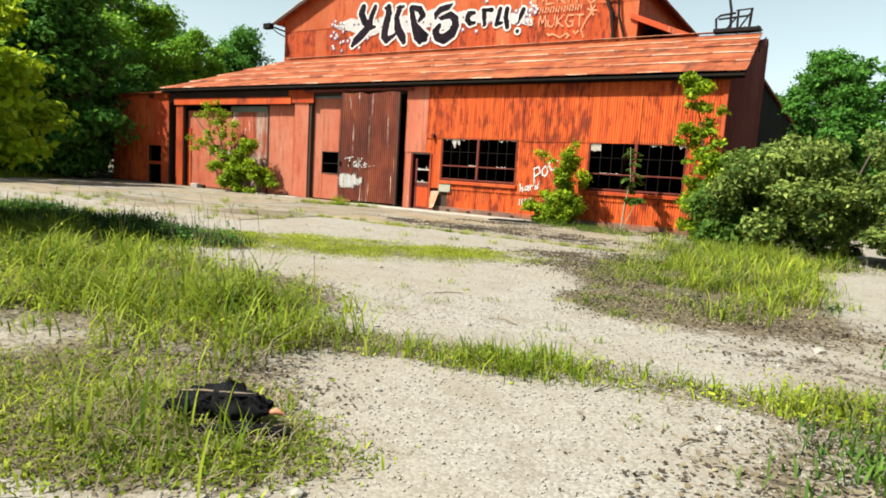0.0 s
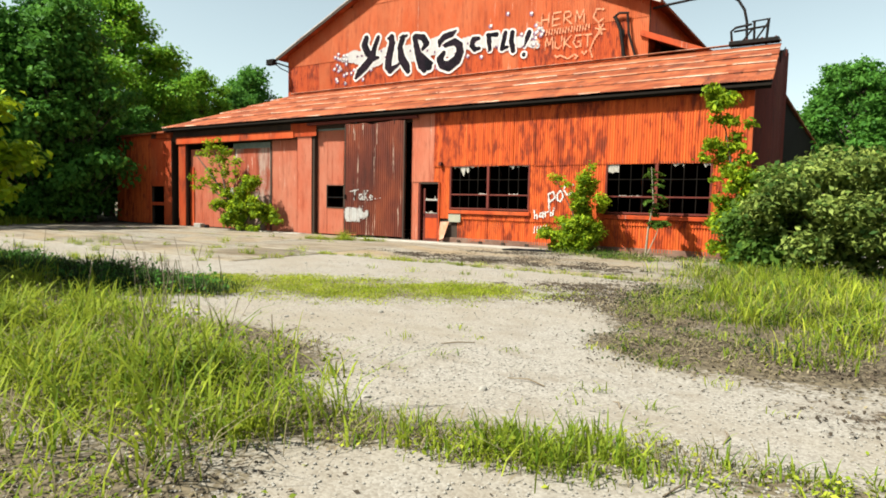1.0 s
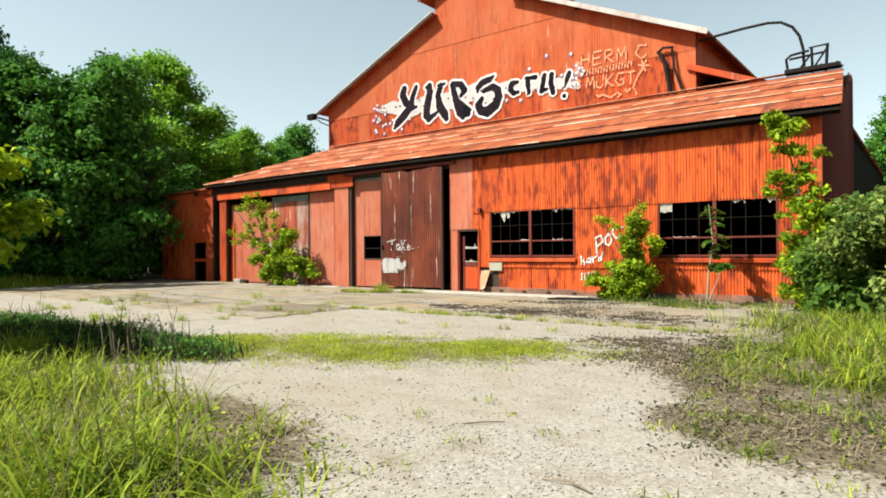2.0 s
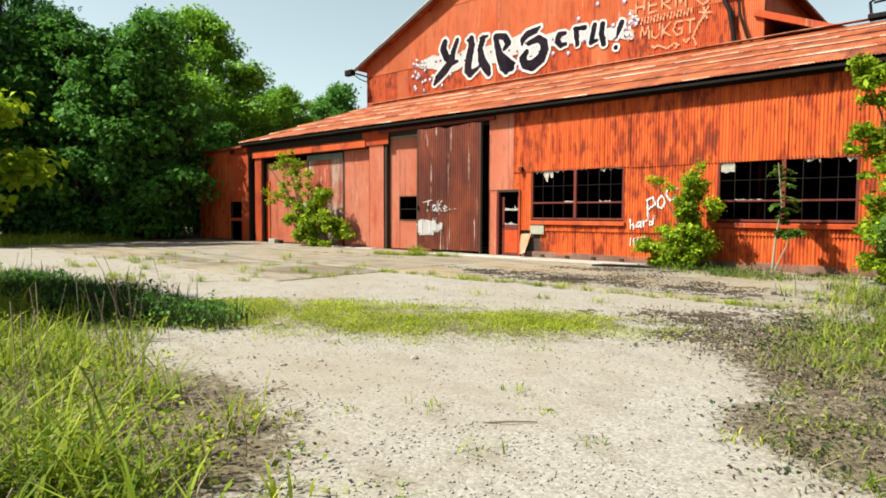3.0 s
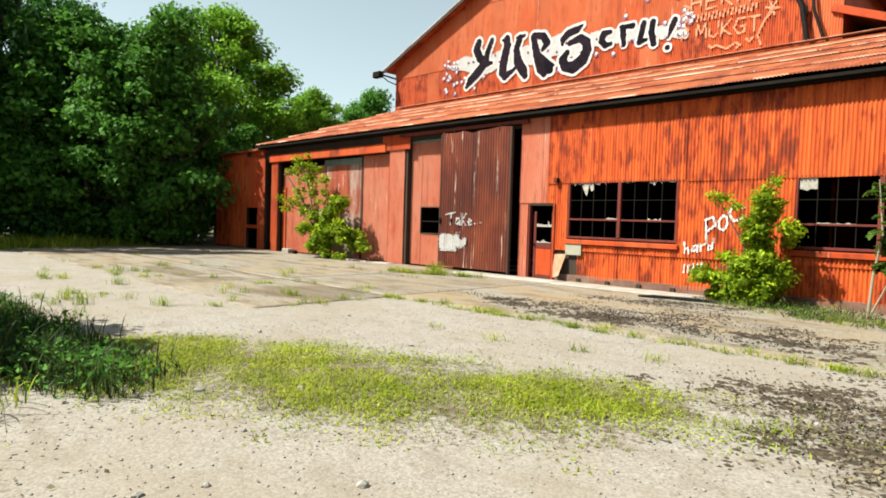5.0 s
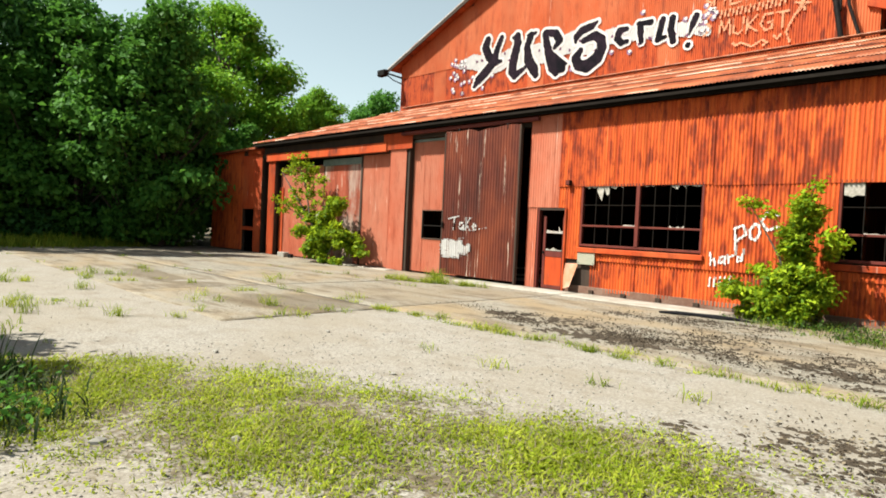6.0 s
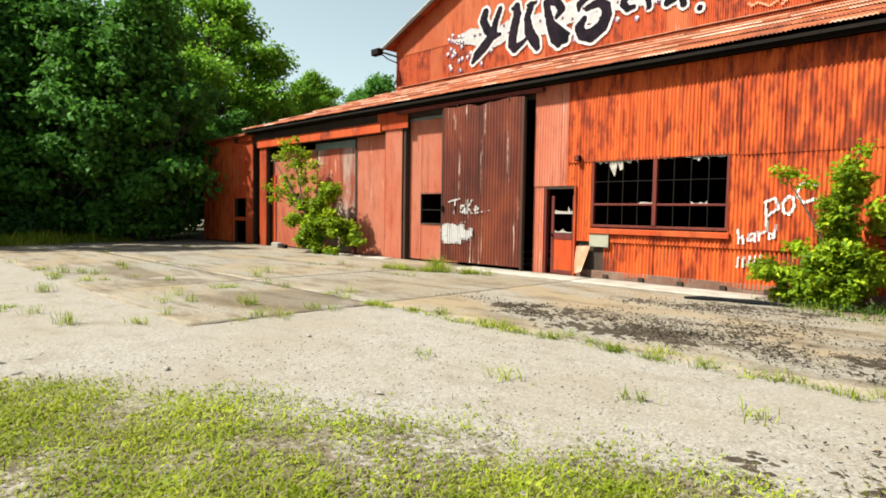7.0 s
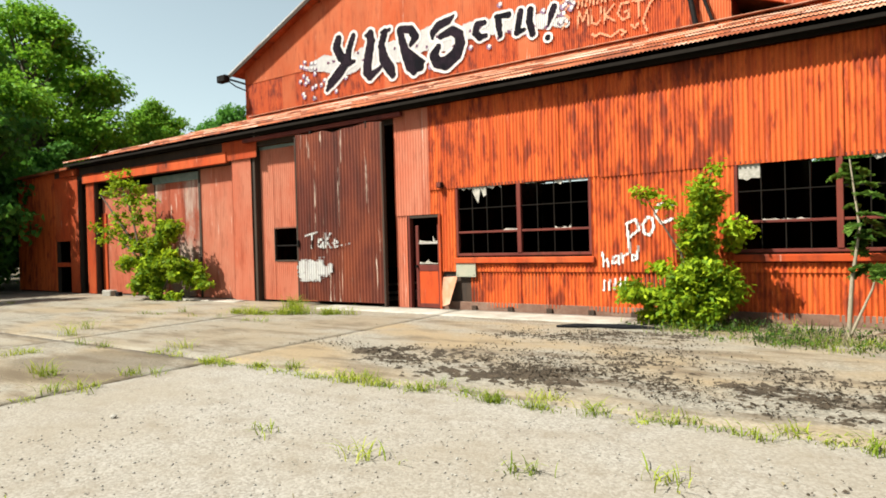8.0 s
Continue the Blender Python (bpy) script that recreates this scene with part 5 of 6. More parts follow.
grass("dry_grass", STRIP, 1400, 0.03, 0.18, 0.007, 1.3, M_DRY, "dry stems among green tufts", 0.12)
grass("tall_grass", RIGHT, 1800, 0.1, 0.55, 0.013, 0.9, M_SAP, "bluish green long grass beside the shed", 0.12)
# Blades darkened in colour for the falloff at this side.
grass("tall_grass", RIGHT, 1200, 0.1, 0.45, 0.014, 0.9, M_WEED, "long grass beside the shed, darkened for lens falloff", 0.12)
grass("tall_grass", RIGHT, 4500, 0.1, 0.52, 0.014, 0.8, M_GRASS, "tall green grass beside the shed", 0.12)
grass("tall_grass", RIGHT, 4500, 0.1, 0.5, 0.013, 0.9, M_LOW, "bright yellow-green grass beside the shed", 0.12)
grass("dry_grass", RIGHT, 5500, 0.08, 0.4, 0.007, 1.1, M_DRY, "dry grass and dead stems", 0.2)
grass("undergrowth", RIGHT, 4500, 0.05, 0.22, 0.018, 0.8, M_GRASS, "green low undergrowth between tall blades", 0.16)
grass("right_grass", RIGHTLOW, 2600, 0.03, 0.2, 0.011, 1.0, M_GRASS, "sparse short grass on brown earth", 0.09)
grass("dry_grass", RIGHTLOW, 2200, 0.03, 0.2, 0.006, 1.5, M_DRY, "dry stems on brown earth", 0.14)
grass("near_grass", NEAR, 3000, 0.02, 0.13, 0.012, 0.9, M_LOW, "short green weeds in gravel", 0.09)
grass("near_grass", NEAR, 300, 0.1, 0.4, 0.012, 0.6, M_GRASS, "a few long blades over short weeds", 0.1)
grass("dry_grass", NEAR, 5000, 0.03, 0.16, 0.006, 1.5, M_DRY, "flattened dry stems among weeds", 0.12)
grass("dry_grass", FOOT, 1600, 0.05, 0.3, 0.007, 1.2, M_DRY, "dry stems along the foot of the wall", 0.16)
# Dark blade colour stands in for shade at the wall's foot.
grass("foot_weeds", FOOT, 1300, 0.06, 0.3, 0.016, 0.7, M_WEED, "weeds along the foot of the wall, coloured dark as if shaded", 0.14)
grass("foot_grass", FOOT, 2500, 0.05, 0.25, 0.010, 0.8, M_GRASS, "thin grass along the foot of the wall", 0.14)
grass("verge_grass", FARL, 9000, 0.15, 0.6, 0.03, 0.5, M_GRASS, "grass verge before the woods", 0.25)
# Patch under the near tree; part of its shade is blade colour.
grass("darkened_weeds", [(1.8, -12.7, 1.8, 0.6, 14), (-1.0, -13.0, 1.6, 0.8, 0)], 15000, 0.1, 0.5, 0.016, 0.7, M_WEED, "weeds beside the low grass, coloured dark for the tree's shade", 0.12)
# Darker leaf colour stands in for the dim corner.
grass("corner_weeds", [(12.8, -15.0, 0.7, 0.8, 0), (13.3, -13.2, 0.6, 1.5, 0)], 2000, 0.05, 0.2, 0.014, 0.9, M_SAP, "weeds on bare earth, coloured darker for shade and lens falloff", 0.12)

grass("weed_grass", [(1.8, -12.7, 1.8, 0.6, 14), (0.2, -12.2, 1.6, 0.7, 14)], 1400, 0.06, 0.36, 0.014, 0.9, M_GRASS, "mixed green weeds beside the low grass", 0.1)

# seed stalks that stand over the grass
r7 = random.Random(11)
stalks = tagged(new("seed_stalks"), "dry seed stalks standing over the grass", "grass", kind="stuff")
runs = []
for i in range(46):
    x, y = (r7.uniform(6.6, 9.2), 0) if i < 26 else (r7.uniform(1.0, 6.5), 0)
    y = -13.4 - 0.55 * (x - 4.6) * (x > 4.6) + r7.uniform(-0.5, 0.25)
    h, a = r7.uniform(0.5, 0.95), r7.uniform(0, 6.28)
    l = r7.uniform(0.05, 0.3)
    runs.append(([(x, y, -0.03), (x + 0.4 * l * math.cos(a), y + 0.4 * l * math.sin(a), h * 0.6), (x + l * math.cos(a), y + l * math.sin(a), h)], [0.0018, 0.0014, 0.003]))
me_ob = tubes_part("stalk", runs, M_STICK, stalks, sides=4)
# tufts in the joints
spots = [(-4.4, -5.8, 0.35, 26), (-5.1, -5.2, 0.3, 20), (-3.8, -1.2, 0.45, 60), (-3.5, -1.35, 0.4, 50), (-3.3, -1.5, 0.3, 40), (-2.4, -1.4, 0.2, 26), (-1.1, -5.8, 0.22, 24), (-1.9, -8.6, 0.25, 16), (-1.75, -8.25, 0.2, 16), (-2.3, -10.9, 0.2, 18), (-2.4, -10.6, 0.15, 14), (-1.9, -10.3, 0.18, 14),
         (-6.5, -3.2, 0.15, 16), (-5.9, -2.6, 0.18, 18), (-7.6, -5.9, 0.14, 14), (-8.5, -8.8, 0.14, 14), (-3.0, -3.1, 0.12, 18), (4.3, -8.0, 0.16, 20), (5.4, -7.7, 0.14, 20), (6.2, -7.4, 0.14, 16), (3.2, -7.9, 0.12, 12), (8.6, -13.3, 0.1, 10)]
for i in range(26):
    f = r7.random()
    spots.append((-4.4 + 2.6 * f + r7.uniform(-0.15, 0.15), -2.4 + 0.9 * f + r7.uniform(-0.12, 0.12), r7.uniform(0.08, 0.3), r7.randint(20, 50)))
for i in range(46):
    x = 0.3 + 8.6 * (i + 1.6 * r7.random()) / 47
    spots.append((x, -6.12 + r7.uniform(-0.16, 0.1), r7.uniform(0.04, 0.16), r7.randint(14, 40)))
for i in range(12):
    f = (i + r7.random()) / 12
    spots.append((0.2 - 1.4 * f * (r7.random() < 0.3), -6.2 + r7.uniform(-0.1, 0.1) - 2.8 * f * (i % 3 == 0), r7.uniform(0.06, 0.16), r7.randint(10, 26)))
for i in range(22):
    spots.append((r7.uniform(-16, 0.0), r7.choice((-3.1, -6.2, -9.1)) + r7.uniform(-0.07, 0.07), r7.uniform(0.05, 0.2), r7.randint(8, 20)))
for i in range(24):
    spots.append((r7.uniform(7.0, 11.5), r7.uniform(-15.5, -12.0), r7.uniform(0.03, 0.1), r7.randint(6, 14)))
for i in range(34):
    spots.append((r7.uniform(-9.0, 0.5), r7.uniform(-11.5, -7.0), r7.uniform(0.08, 0.26), r7.randint(16, 36)))
for x, y, h, n in spots:
    n = int(1.6 * n)
    xs, ys = x + rng.normal(0, 0.07 + 0.12 * h, n), y + rng.normal(0, 0.05 + 0.08 * h, n)
    b = blades("grass_tuft", xs, ys, h * rng.uniform(0.5, 1.2, n), 0.009, 1.1, M_LOW if r7.random() < 0.35 else M_GRASS, "small green tuft in a concrete joint", zs=np.full(n, 0.0))
    b["category"], b["group"] = "grass", "tufts in the joints"


def fronds(stem_top, count, length, leaf, droop, r, lift=0.3):
    """Leaflets along feathered fronds that spring from a point: centres and normals."""
    P, N = [], []
    for i in range(count):
        a = r.uniform(0, 2 * math.pi)
        up_ = r.uniform(-0.1, 0.7) * lift * 2
        L = length * r.uniform(0.35, 1.3)
        for k in range(12):
            f = (k + 1) / 12
            x, y = math.cos(a) * L * f, math.sin(a) * L * f
            z = up_ * L * f - droop * L * f * f
            for side in (-1, 1):
                s = side * leaf * 0.55 * (1.15 - 0.6 * f)
                P.append((stem_top[0] + x - math.sin(a) * s, stem_top[1] + y + math.cos(a) * s, stem_top[2] + z))
                N.append((0.15 * math.cos(a), 0.15 * math.sin(a), 1.0))
    return P, N


def feather_shrub(name, x, y, stems, leaf, length, material, label, seed, bark=None, per=9):
    """A young tree of heaven: stems with whorls of feathered fronds. stems: lists of places from the foot up."""
    r = random.Random(seed)
    root = new(name)
    root.location = (x, y, 0)
    runs, P, N = [], [], []
    for stem, r0, bare in stems:
        n = len(stem)
        runs.append((stem, [r0 * (1.1 - 0.8 * i / (n - 1)) for i in range(n)]))
        total = 18
        for k in range(total):
            f = bare + (1 - bare) * (k + r.uniform(0.0, 1.0)) / total
            if r.random() < 0.18:
                continue
            q = f * (n - 1)
            i = min(int(q), n - 2)
            p = Vector(stem[i]).lerp(Vector(stem[i + 1]), q - i)
            a, b = fronds(p, max(1, int(per * (1.1 - 0.5 * f) / 3)), length * (1.15 - 0.55 * f), leaf, 0.45, r)
            P += a
            N += b
    tubes_part("stem", runs, bark or M_PALEBARK, root, sides=6)
    v, f = leaves(np.array(P), np.array(N), leaf, 0.22, 1.8)
    link("foliage", mesh_np("foliage", v, f), material, root)
    return tagged(root, label, "shrub", kind="thing")


feather_shrub("sapling", 7.0, -1.15, [([(0, 0, 0), (0.05, 0, 0.8), (0.15, 0.02, 1.5), (0.05, 0.05, 2.45)], 0.032, 0.5), ([(0.0, 0, 0), (0.28, 0, 0.7), (0.34, 0, 1.0)], 0.02, 0.9)], 0.08, 0.5, M_SAP, "thin pale-stemmed sapling before the broken window", 8, per=7)

def leafy(name, x, y, lobes, runs, n, size, material, label, extra=None, category="bush"):
    root = new(name)
    root.location = (x, y, 0)
    tubes_part("stem", runs, M_BARK, root, sides=6)
    p, nr = lobe_points(lobes, n)
    p = p + rng.normal(0, 0.045, p.shape)
    p[:, 2] = np.maximum(p[:, 2], 0.05)
    v, f = leaves(p, nr, size, 0.45, 2.0)
    link("foliage", mesh_np("foliage", v, f), material, root)
    if extra:
        lob, cnt, sz, m = extra
        p, nr = lobe_points(lob, cnt)
        p = p + rng.normal(0, 0.06, p.shape)
        v, f = leaves(p, nr, sz)
        link("foliage", mesh_np("foliage", v, f), m, root)
    return tagged(root, label, category, kind="thing")


ls = random.Random(41)
col = [(ls.gauss(0.05, 0.19 - 0.002 * i), ls.gauss(0, 0.2), 0.12 + 2.05 * (i / 44), ls.uniform(0.12, 0.23) * (1.15 - 0.35 * i / 44), ls.uniform(0.45, 0.8)) for i in range(44)]
col += [(ls.uniform(-1.2, -0.3), ls.uniform(-0.35, 0.1), ls.uniform(0.1, 0.6), ls.uniform(0.14, 0.26), 0.6) for i in range(12)]
col += [(ls.uniform(-0.4, 0.4), ls.uniform(-0.4, 0.1), ls.uniform(0.1, 0.9), ls.uniform(0.14, 0.28), 0.6) for i in range(12)]
tips = [(-0.92, -0.05, 2.22, 0.1, 0.4), (-0.74, 0, 2.16, 0.12, 0.5), (-0.5, 0, 2.0, 0.14, 0.5), (0.1, 0, 2.3, 0.15, 0.6), (0.22, 0, 2.5, 0.11, 0.6), (0.0, 0, 2.15, 0.2, 0.6), (0.5, 0, 1.6, 0.18, 0.4), (0.65, 0, 1.5, 0.12, 0.4), (-0.6, 0, 0.95, 0.18, 0.4)]
leafy("shrub", 5.05, -0.75, col, [([(0, 0, 0), (0.05, 0, 0.9), (0.0, 0.02, 1.8), (0.2, 0, 2.5)], [0.035, 0.03, 0.02, 0.01]), ([(0, 0, 0), (-0.3, 0, 1.2), (-0.9, 0, 2.22)], [0.03, 0.02, 0.008]), ([(0, 0, 0), (-0.5, -0.1, 0.4), (-1.0, -0.2, 0.5)], [0.02, 0.015, 0.008])],
      13000, 0.05, M_SHRUB, "bright green young tree growing against the rusty wall", (tips, 900, 0.06, M_YELLOW), "shrub")
arch = [(0.35, 0.1), (0.3, 0.8), (0.15, 1.6), (-0.05, 2.4), (-0.2, 3.2), (-0.4, 3.95)]
lean_lobes = [(ax + ls.gauss(0, 0.2), ls.gauss(0, 0.2), az + ls.uniform(-0.35, 0.35), ls.uniform(0.12, 0.22), 0.55) for ax, az in arch for i in range(11)]
lean_lobes += [(ls.uniform(0.1, 1.3), ls.uniform(-0.5, 0.2), ls.uniform(0.2, 2.4), ls.uniform(0.2, 0.36), 0.65) for i in range(26)]
lean_lobes += [(ls.uniform(-0.35, 1.0), ls.uniform(-0.6, 0.3), ls.uniform(0.1, 1.9), ls.uniform(0.2, 0.38), 0.6) for i in range(30)]
lean_lobes += [(-0.55, 0, 4.05, 0.16, 0.4), (-0.2, 0, 4.0, 0.18, 0.4), (-0.65, 0, 2.6, 0.17, 0.4), (-0.5, 0, 2.9, 0.2, 0.4)]
leafy("sapling", 9.1, -1.5, lean_lobes, [([(ax, 0, az if az > 0.2 else 0) for ax, az in arch], [0.05, 0.045, 0.04, 0.03, 0.02, 0.01]), ([(0.4, 0, 0), (0.8, -0.1, 1.2), (1.1, -0.1, 2.2)], [0.04, 0.03, 0.01])],
      15000, 0.07, M_SHRUB, "tall leaning sapling with green leaves at the corner", None, "sapling")
low_lobes = [(ls.gauss(0.0, 0.85), ls.uniform(-0.3, 0.3), abs(ls.gauss(0.75, 0.6)) + 0.1, ls.uniform(0.14, 0.34), ls.uniform(0.5, 0.9)) for i in range(46)]
low_lobes += [(1.4 + ls.uniform(-0.4, 0.6), 0.1, ls.uniform(0.6, 1.2), ls.uniform(0.12, 0.25), 0.6) for i in range(6)]
high_lobes = [(-1.9 + ls.gauss(0, 0.75), ls.uniform(-0.2, 0.2), 3.3 + ls.gauss(0, 0.25), ls.uniform(0.14, 0.3), 0.4) for i in range(12)]
high_lobes += [(-2.5 + ls.gauss(0, 0.5), ls.uniform(-0.2, 0.2), 2.0 + ls.gauss(0, 0.2), ls.uniform(0.14, 0.28), 0.4) for i in range(7)]
high_lobes += [(-0.4 + ls.gauss(0, 0.7), ls.uniform(-0.2, 0.2), 2.4 + ls.gauss(0, 0.35), ls.uniform(0.14, 0.26), 0.6) for i in range(12)]
leafy("shrub", -10.0, -0.7, low_lobes,
      [([(0, 0, 0), (-0.9, 0, 1.4), (-2.4, 0, 2.7), (-3.1, 0, 3.3)], [0.05, 0.04, 0.03, 0.015]), ([(-0.2, 0, 0), (-1.0, 0, 1.6), (-1.4, 0.05, 2.6), (-1.9, 0, 3.6)], [0.05, 0.035, 0.025, 0.012]), ([(0, 0, 0), (0.7, 0, 0.9), (1.7, 0, 1.0)], [0.03, 0.02, 0.01]), ([(-0.1, 0, 0), (-0.2, 0, 1.6), (0.3, 0, 2.6)], [0.04, 0.03, 0.01]), ([(-0.6, 0, 1.0), (-1.8, 0, 1.7), (-2.8, 0, 2.0)], [0.03, 0.02, 0.01])],
      6500, 0.08, M_SHRUB, "leafy green shrub climbing the faded doors", (high_lobes, 1500, 0.085, M_SHRUB), "shrub")
bush_lobes = []
for i in range(150):
    bx, by = ls.uniform(-1.7, 4.2), ls.uniform(-1.5, 1.3)
    crest = 3.1 - 0.10 * (bx - 1.0) ** 2 - 0.35 * by * by + 0.25 * math.sin(2.7 * bx)
    bush_lobes.append((bx, by, max(0.4, crest) * ls.uniform(0.05, 1.0), ls.uniform(0.22, 0.5), ls.uniform(0.45, 0.9)))
leafy("bush", 11.55, -2.2, bush_lobes,
      [([(0, 0, 0), (-0.4, 0.1, 1.2), (-0.7, 0.2, 2.4)], [0.06, 0.04, 0.02]), ([(0.3, 0, 0), (0.8, 0, 1.4), (1.2, 0, 2.6)], [0.06, 0.04, 0.02])], 42000, 0.07, M_BUSH, "dense olive-green bush at the shed's corner",
      ([(-1.9, -0.3, 1.0, 0.7, 0.9), (-1.5, -0.6, 0.5, 0.7, 0.7), (-1.3, -0.3, 1.9, 0.55, 0.8)], 3000, 0.085, M_SAP))
# the small yellow-green tree that overhangs the tall grass
near = tree("tree", 4.5, 5.6, 0.11, M_YELLOW, 20000, 0.10, "small yellow-green tree beside the tall grass", low=0.3, seed=21, lobes_n=80, lobe=(0.05, 0.1))
near.location = (-0.3, -15.5, 0)

# ---- woods ----
oak = tree("tree", 15.0, 11.5, 0.32, M_BRIGHT, 62000, 0.16, "broad bright green tree behind the shed's end", low=0.14, seed=4, lobes_n=120, lobe=(0.075, 0.145))
oak.location = (-29.4, 4.2, 0)
dark = tree("tree", 15.5, 9.0, 0.28, M_DEEP, 26000, 0.19, "tall dark green woodland tree", low=0.08, seed=6, lobes_n=90, lobe=(0.065, 0.13))
dark.location = (-29.0, -4.5, 0)
mid = tree("tree", 11.0, 8.0, 0.22, M_WOODS, 21000, 0.18, "green woodland tree at the yard's edge", low=0.06, seed=9, lobes_n=85, lobe=(0.065, 0.13))
mid.location = (-24.3, -1.8, 0)
for t_ in (oak, dark, mid):
    t_["group"] = "woodland trees"
wr = random.Random(17)
for x, y, k in ((-27.0, -10.5, 0.95), (-33.5, 0.5, 0.78), (-25.5, -15.5, 1.0), (-34, -8, 0.72), (-30, -20, 1.1), (-40, 6, 1.15), (-24, -23, 1.0)):
    c = copy_thing(dark, pose(x, y, 0, 0, 0, wr.uniform(0, 360)))
    c.scale = (k, k, k * wr.uniform(0.95, 1.08))
slim = copy_thing(dark, pose(-24.6, -7.6, 0, 0, 0, 70))
slim.scale = (0.55, 0.55, 1.05)
slim = copy_thing(dark, pose(-20.6, -12.6, 0, 0, 0, 150))
slim.scale = (0.6, 0.6, 1.1)
bright = copy_thing(oak, pose(-29.0, 11.0, 0, 0, 0, 200))
bright.scale = (0.6, 0.6, 0.72)
dark.scale = (0.85, 0.85, 0.85)
for x, y, k in ((-20.6, -2.5, 0.95), (-21.2, -3.3, 0.8), (-22.3, -5.4, 0.92), (-23.9, -3.4, 0.8), (-23.6, -6.6, 0.95), (-24.6, -6.5, 0.8), (-23.6, -10.2, 0.7), (-24.0, 3.0, 0.62), (-36, 19, 0.75), (-32, 14, 0.62), (-44, 26, 1.15), (-52, 34, 1.5), (-52, 25, 1.45), (-60, 40, 1.4), (-40, 33, 1.0), (-23.0, -14.5, 0.7),
                (11.6, 13.0, 0.72), (16, 46, 1.2), (7.6, 48, 1.0), (11.5, 52, 1.15), (24, 38, 1.3), (32, 30, 1.2), (4.5, 66, 1.15), (20, 20, 0.9), (26, 8, 0.9), (22, -6, 0.8), (24, -20, 1.0), (12, -40, 1.2), (-6, -42, 1.3), (-18, -34, 1.2), (26, -34, 1.2)):
    c = copy_thing(mid, pose(x, y, 0, 0, 0, wr.uniform(0, 360)))
    c.scale = (k, k, k * wr.uniform(0.92, 1.08))
back = tree("tree", 17.5, 10.0, 0.3, M_WOODS, 20000, 0.24, "tall green tree far behind the shed", low=0.2, seed=31, lobes_n=80, lobe=(0.065, 0.13))
back.location = (9.2, 62, 0)
# low scrub under the wood's edge
scrub = new("scrub")
P, NR = lobe_points([(-22.6 + wr.uniform(-1.6, 1.0), -16 + 17.5 * i / 26, wr.uniform(0.4, 2.2), wr.uniform(0.8, 1.4), 0.8) for i in range(26)], 22000)
P[:, 2] = np.maximum(P[:, 2], 0.05)
v, f = leaves(P, NR, 0.16)
link("foliage", mesh_np("foliage", v, f), M_DEEP, scrub)
tagged(scrub, "dark undergrowth along the edge of the woods", "undergrowth", kind="stuff")

# ---- loose things on the ground ----
log = tagged(new("charred_log"), "charred black split log lying in weeds", "log", kind="thing")
lp = [(9.2, -17.0, 0.04), (9.4, -16.93, 0.09), (9.6, -16.85, 0.11), (9.78, -16.78, 0.12)]
lp = [tuple(Vector(lp[0]).lerp(Vector(lp[3]), i / 28) + Vector((0, 0, 0.03 * math.sin(i / 28 * 3.1)))) for i in range(29)]
body = tubes_part("log", [(lp, [0.02 + 0.075 * math.sin(0.25 + 2.5 * i / 28) for i in range(29)])], M_CHAR, log, sides=18)
for vtx in body.data.vertices:
    vtx.co += Vector((0.03 * noise.noise(vtx.co * 21), 0.05 * noise.noise(vtx.co * 19 + Vector((3, 1, 0))), 0.06 * noise.noise(vtx.co * 17) + 0.04 * noise.noise(vtx.co * 45)))
    vtx.co.z = max(vtx.co.z, 0.0)
for k in range(9):
    q = Vector((9.2 + 0.08 * k, -17.08 + 0.035 * k + r7.uniform(-0.05, 0.07), 0.02 + r7.uniform(0, 0.02)))
    tubes_part("chip", [([tuple(q), tuple(q + Vector((0.06, r7.uniform(-0.05, 0.05), 0.015))), tuple(q + Vector((0.11, r7.uniform(-0.08, 0.08), 0.0)))], [0.012, 0.016, 0.006])], M_CHAR, log, sides=5)
tubes_part("splinter", [([(9.25, -17.02, 0.1), (9.5, -16.95, 0.17), (9.75, -16.82, 0.2)], [0.012, 0.02, 0.01]), ([(9.5, -17.05, 0.02), (9.75, -16.95, 0.06), (9.95, -16.78, 0.04)], [0.02, 0.04, 0.02])], M_CHAR, log, sides=6)
tubes_part("bare_wood", [([(9.32, -16.98, 0.17), (9.45, -16.93, 0.185), (9.6, -16.87, 0.19)], [0.004, 0.009, 0.004]), ([(9.55, -16.9, 0.195), (9.66, -16.86, 0.2), (9.76, -16.8, 0.2)], [0.004, 0.008, 0.004])], M_STICK, log, "pale bare wood streak", sides=5)
tubes_part("log_end", [([(9.78, -16.79, 0.1), (9.83, -16.77, 0.12), (9.86, -16.74, 0.1)], [0.012, 0.02, 0.008])], M_EDGE, log, "reddish split end", sides=6)
plank = tagged(new("charred_plank"), "dark rotten plank lying by the shrub", "plank", kind="thing")
tubes_part("plank", [([(3.0, -1.72, 0.05), (3.3, -1.66, 0.06), (3.6, -1.5, 0.055), (4.0, -1.5, 0.06), (4.3, -1.38, 0.05), (4.6, -1.36, 0.04)], [0.02, 0.045, 0.04, 0.05, 0.04, 0.015])], M_CHAR, plank, sides=5)


def stone(x, y, r, seed, z=0.0):
    rs = random.Random(seed)
    bm = bmesh.new()
    bmesh.ops.create_icosphere(bm, subdivisions=1, radius=r)
    for vtx in bm.verts:
        vtx.co *= rs.uniform(0.7, 1.2)
        vtx.co.z *= 0.6
    ob = part("stone", bm, M_STONE)
    ob.location = (x, y, z + r * 0.2)
    return tagged(ob, "loose pale stone on the gravel", "stone", "loose stones", "thing")


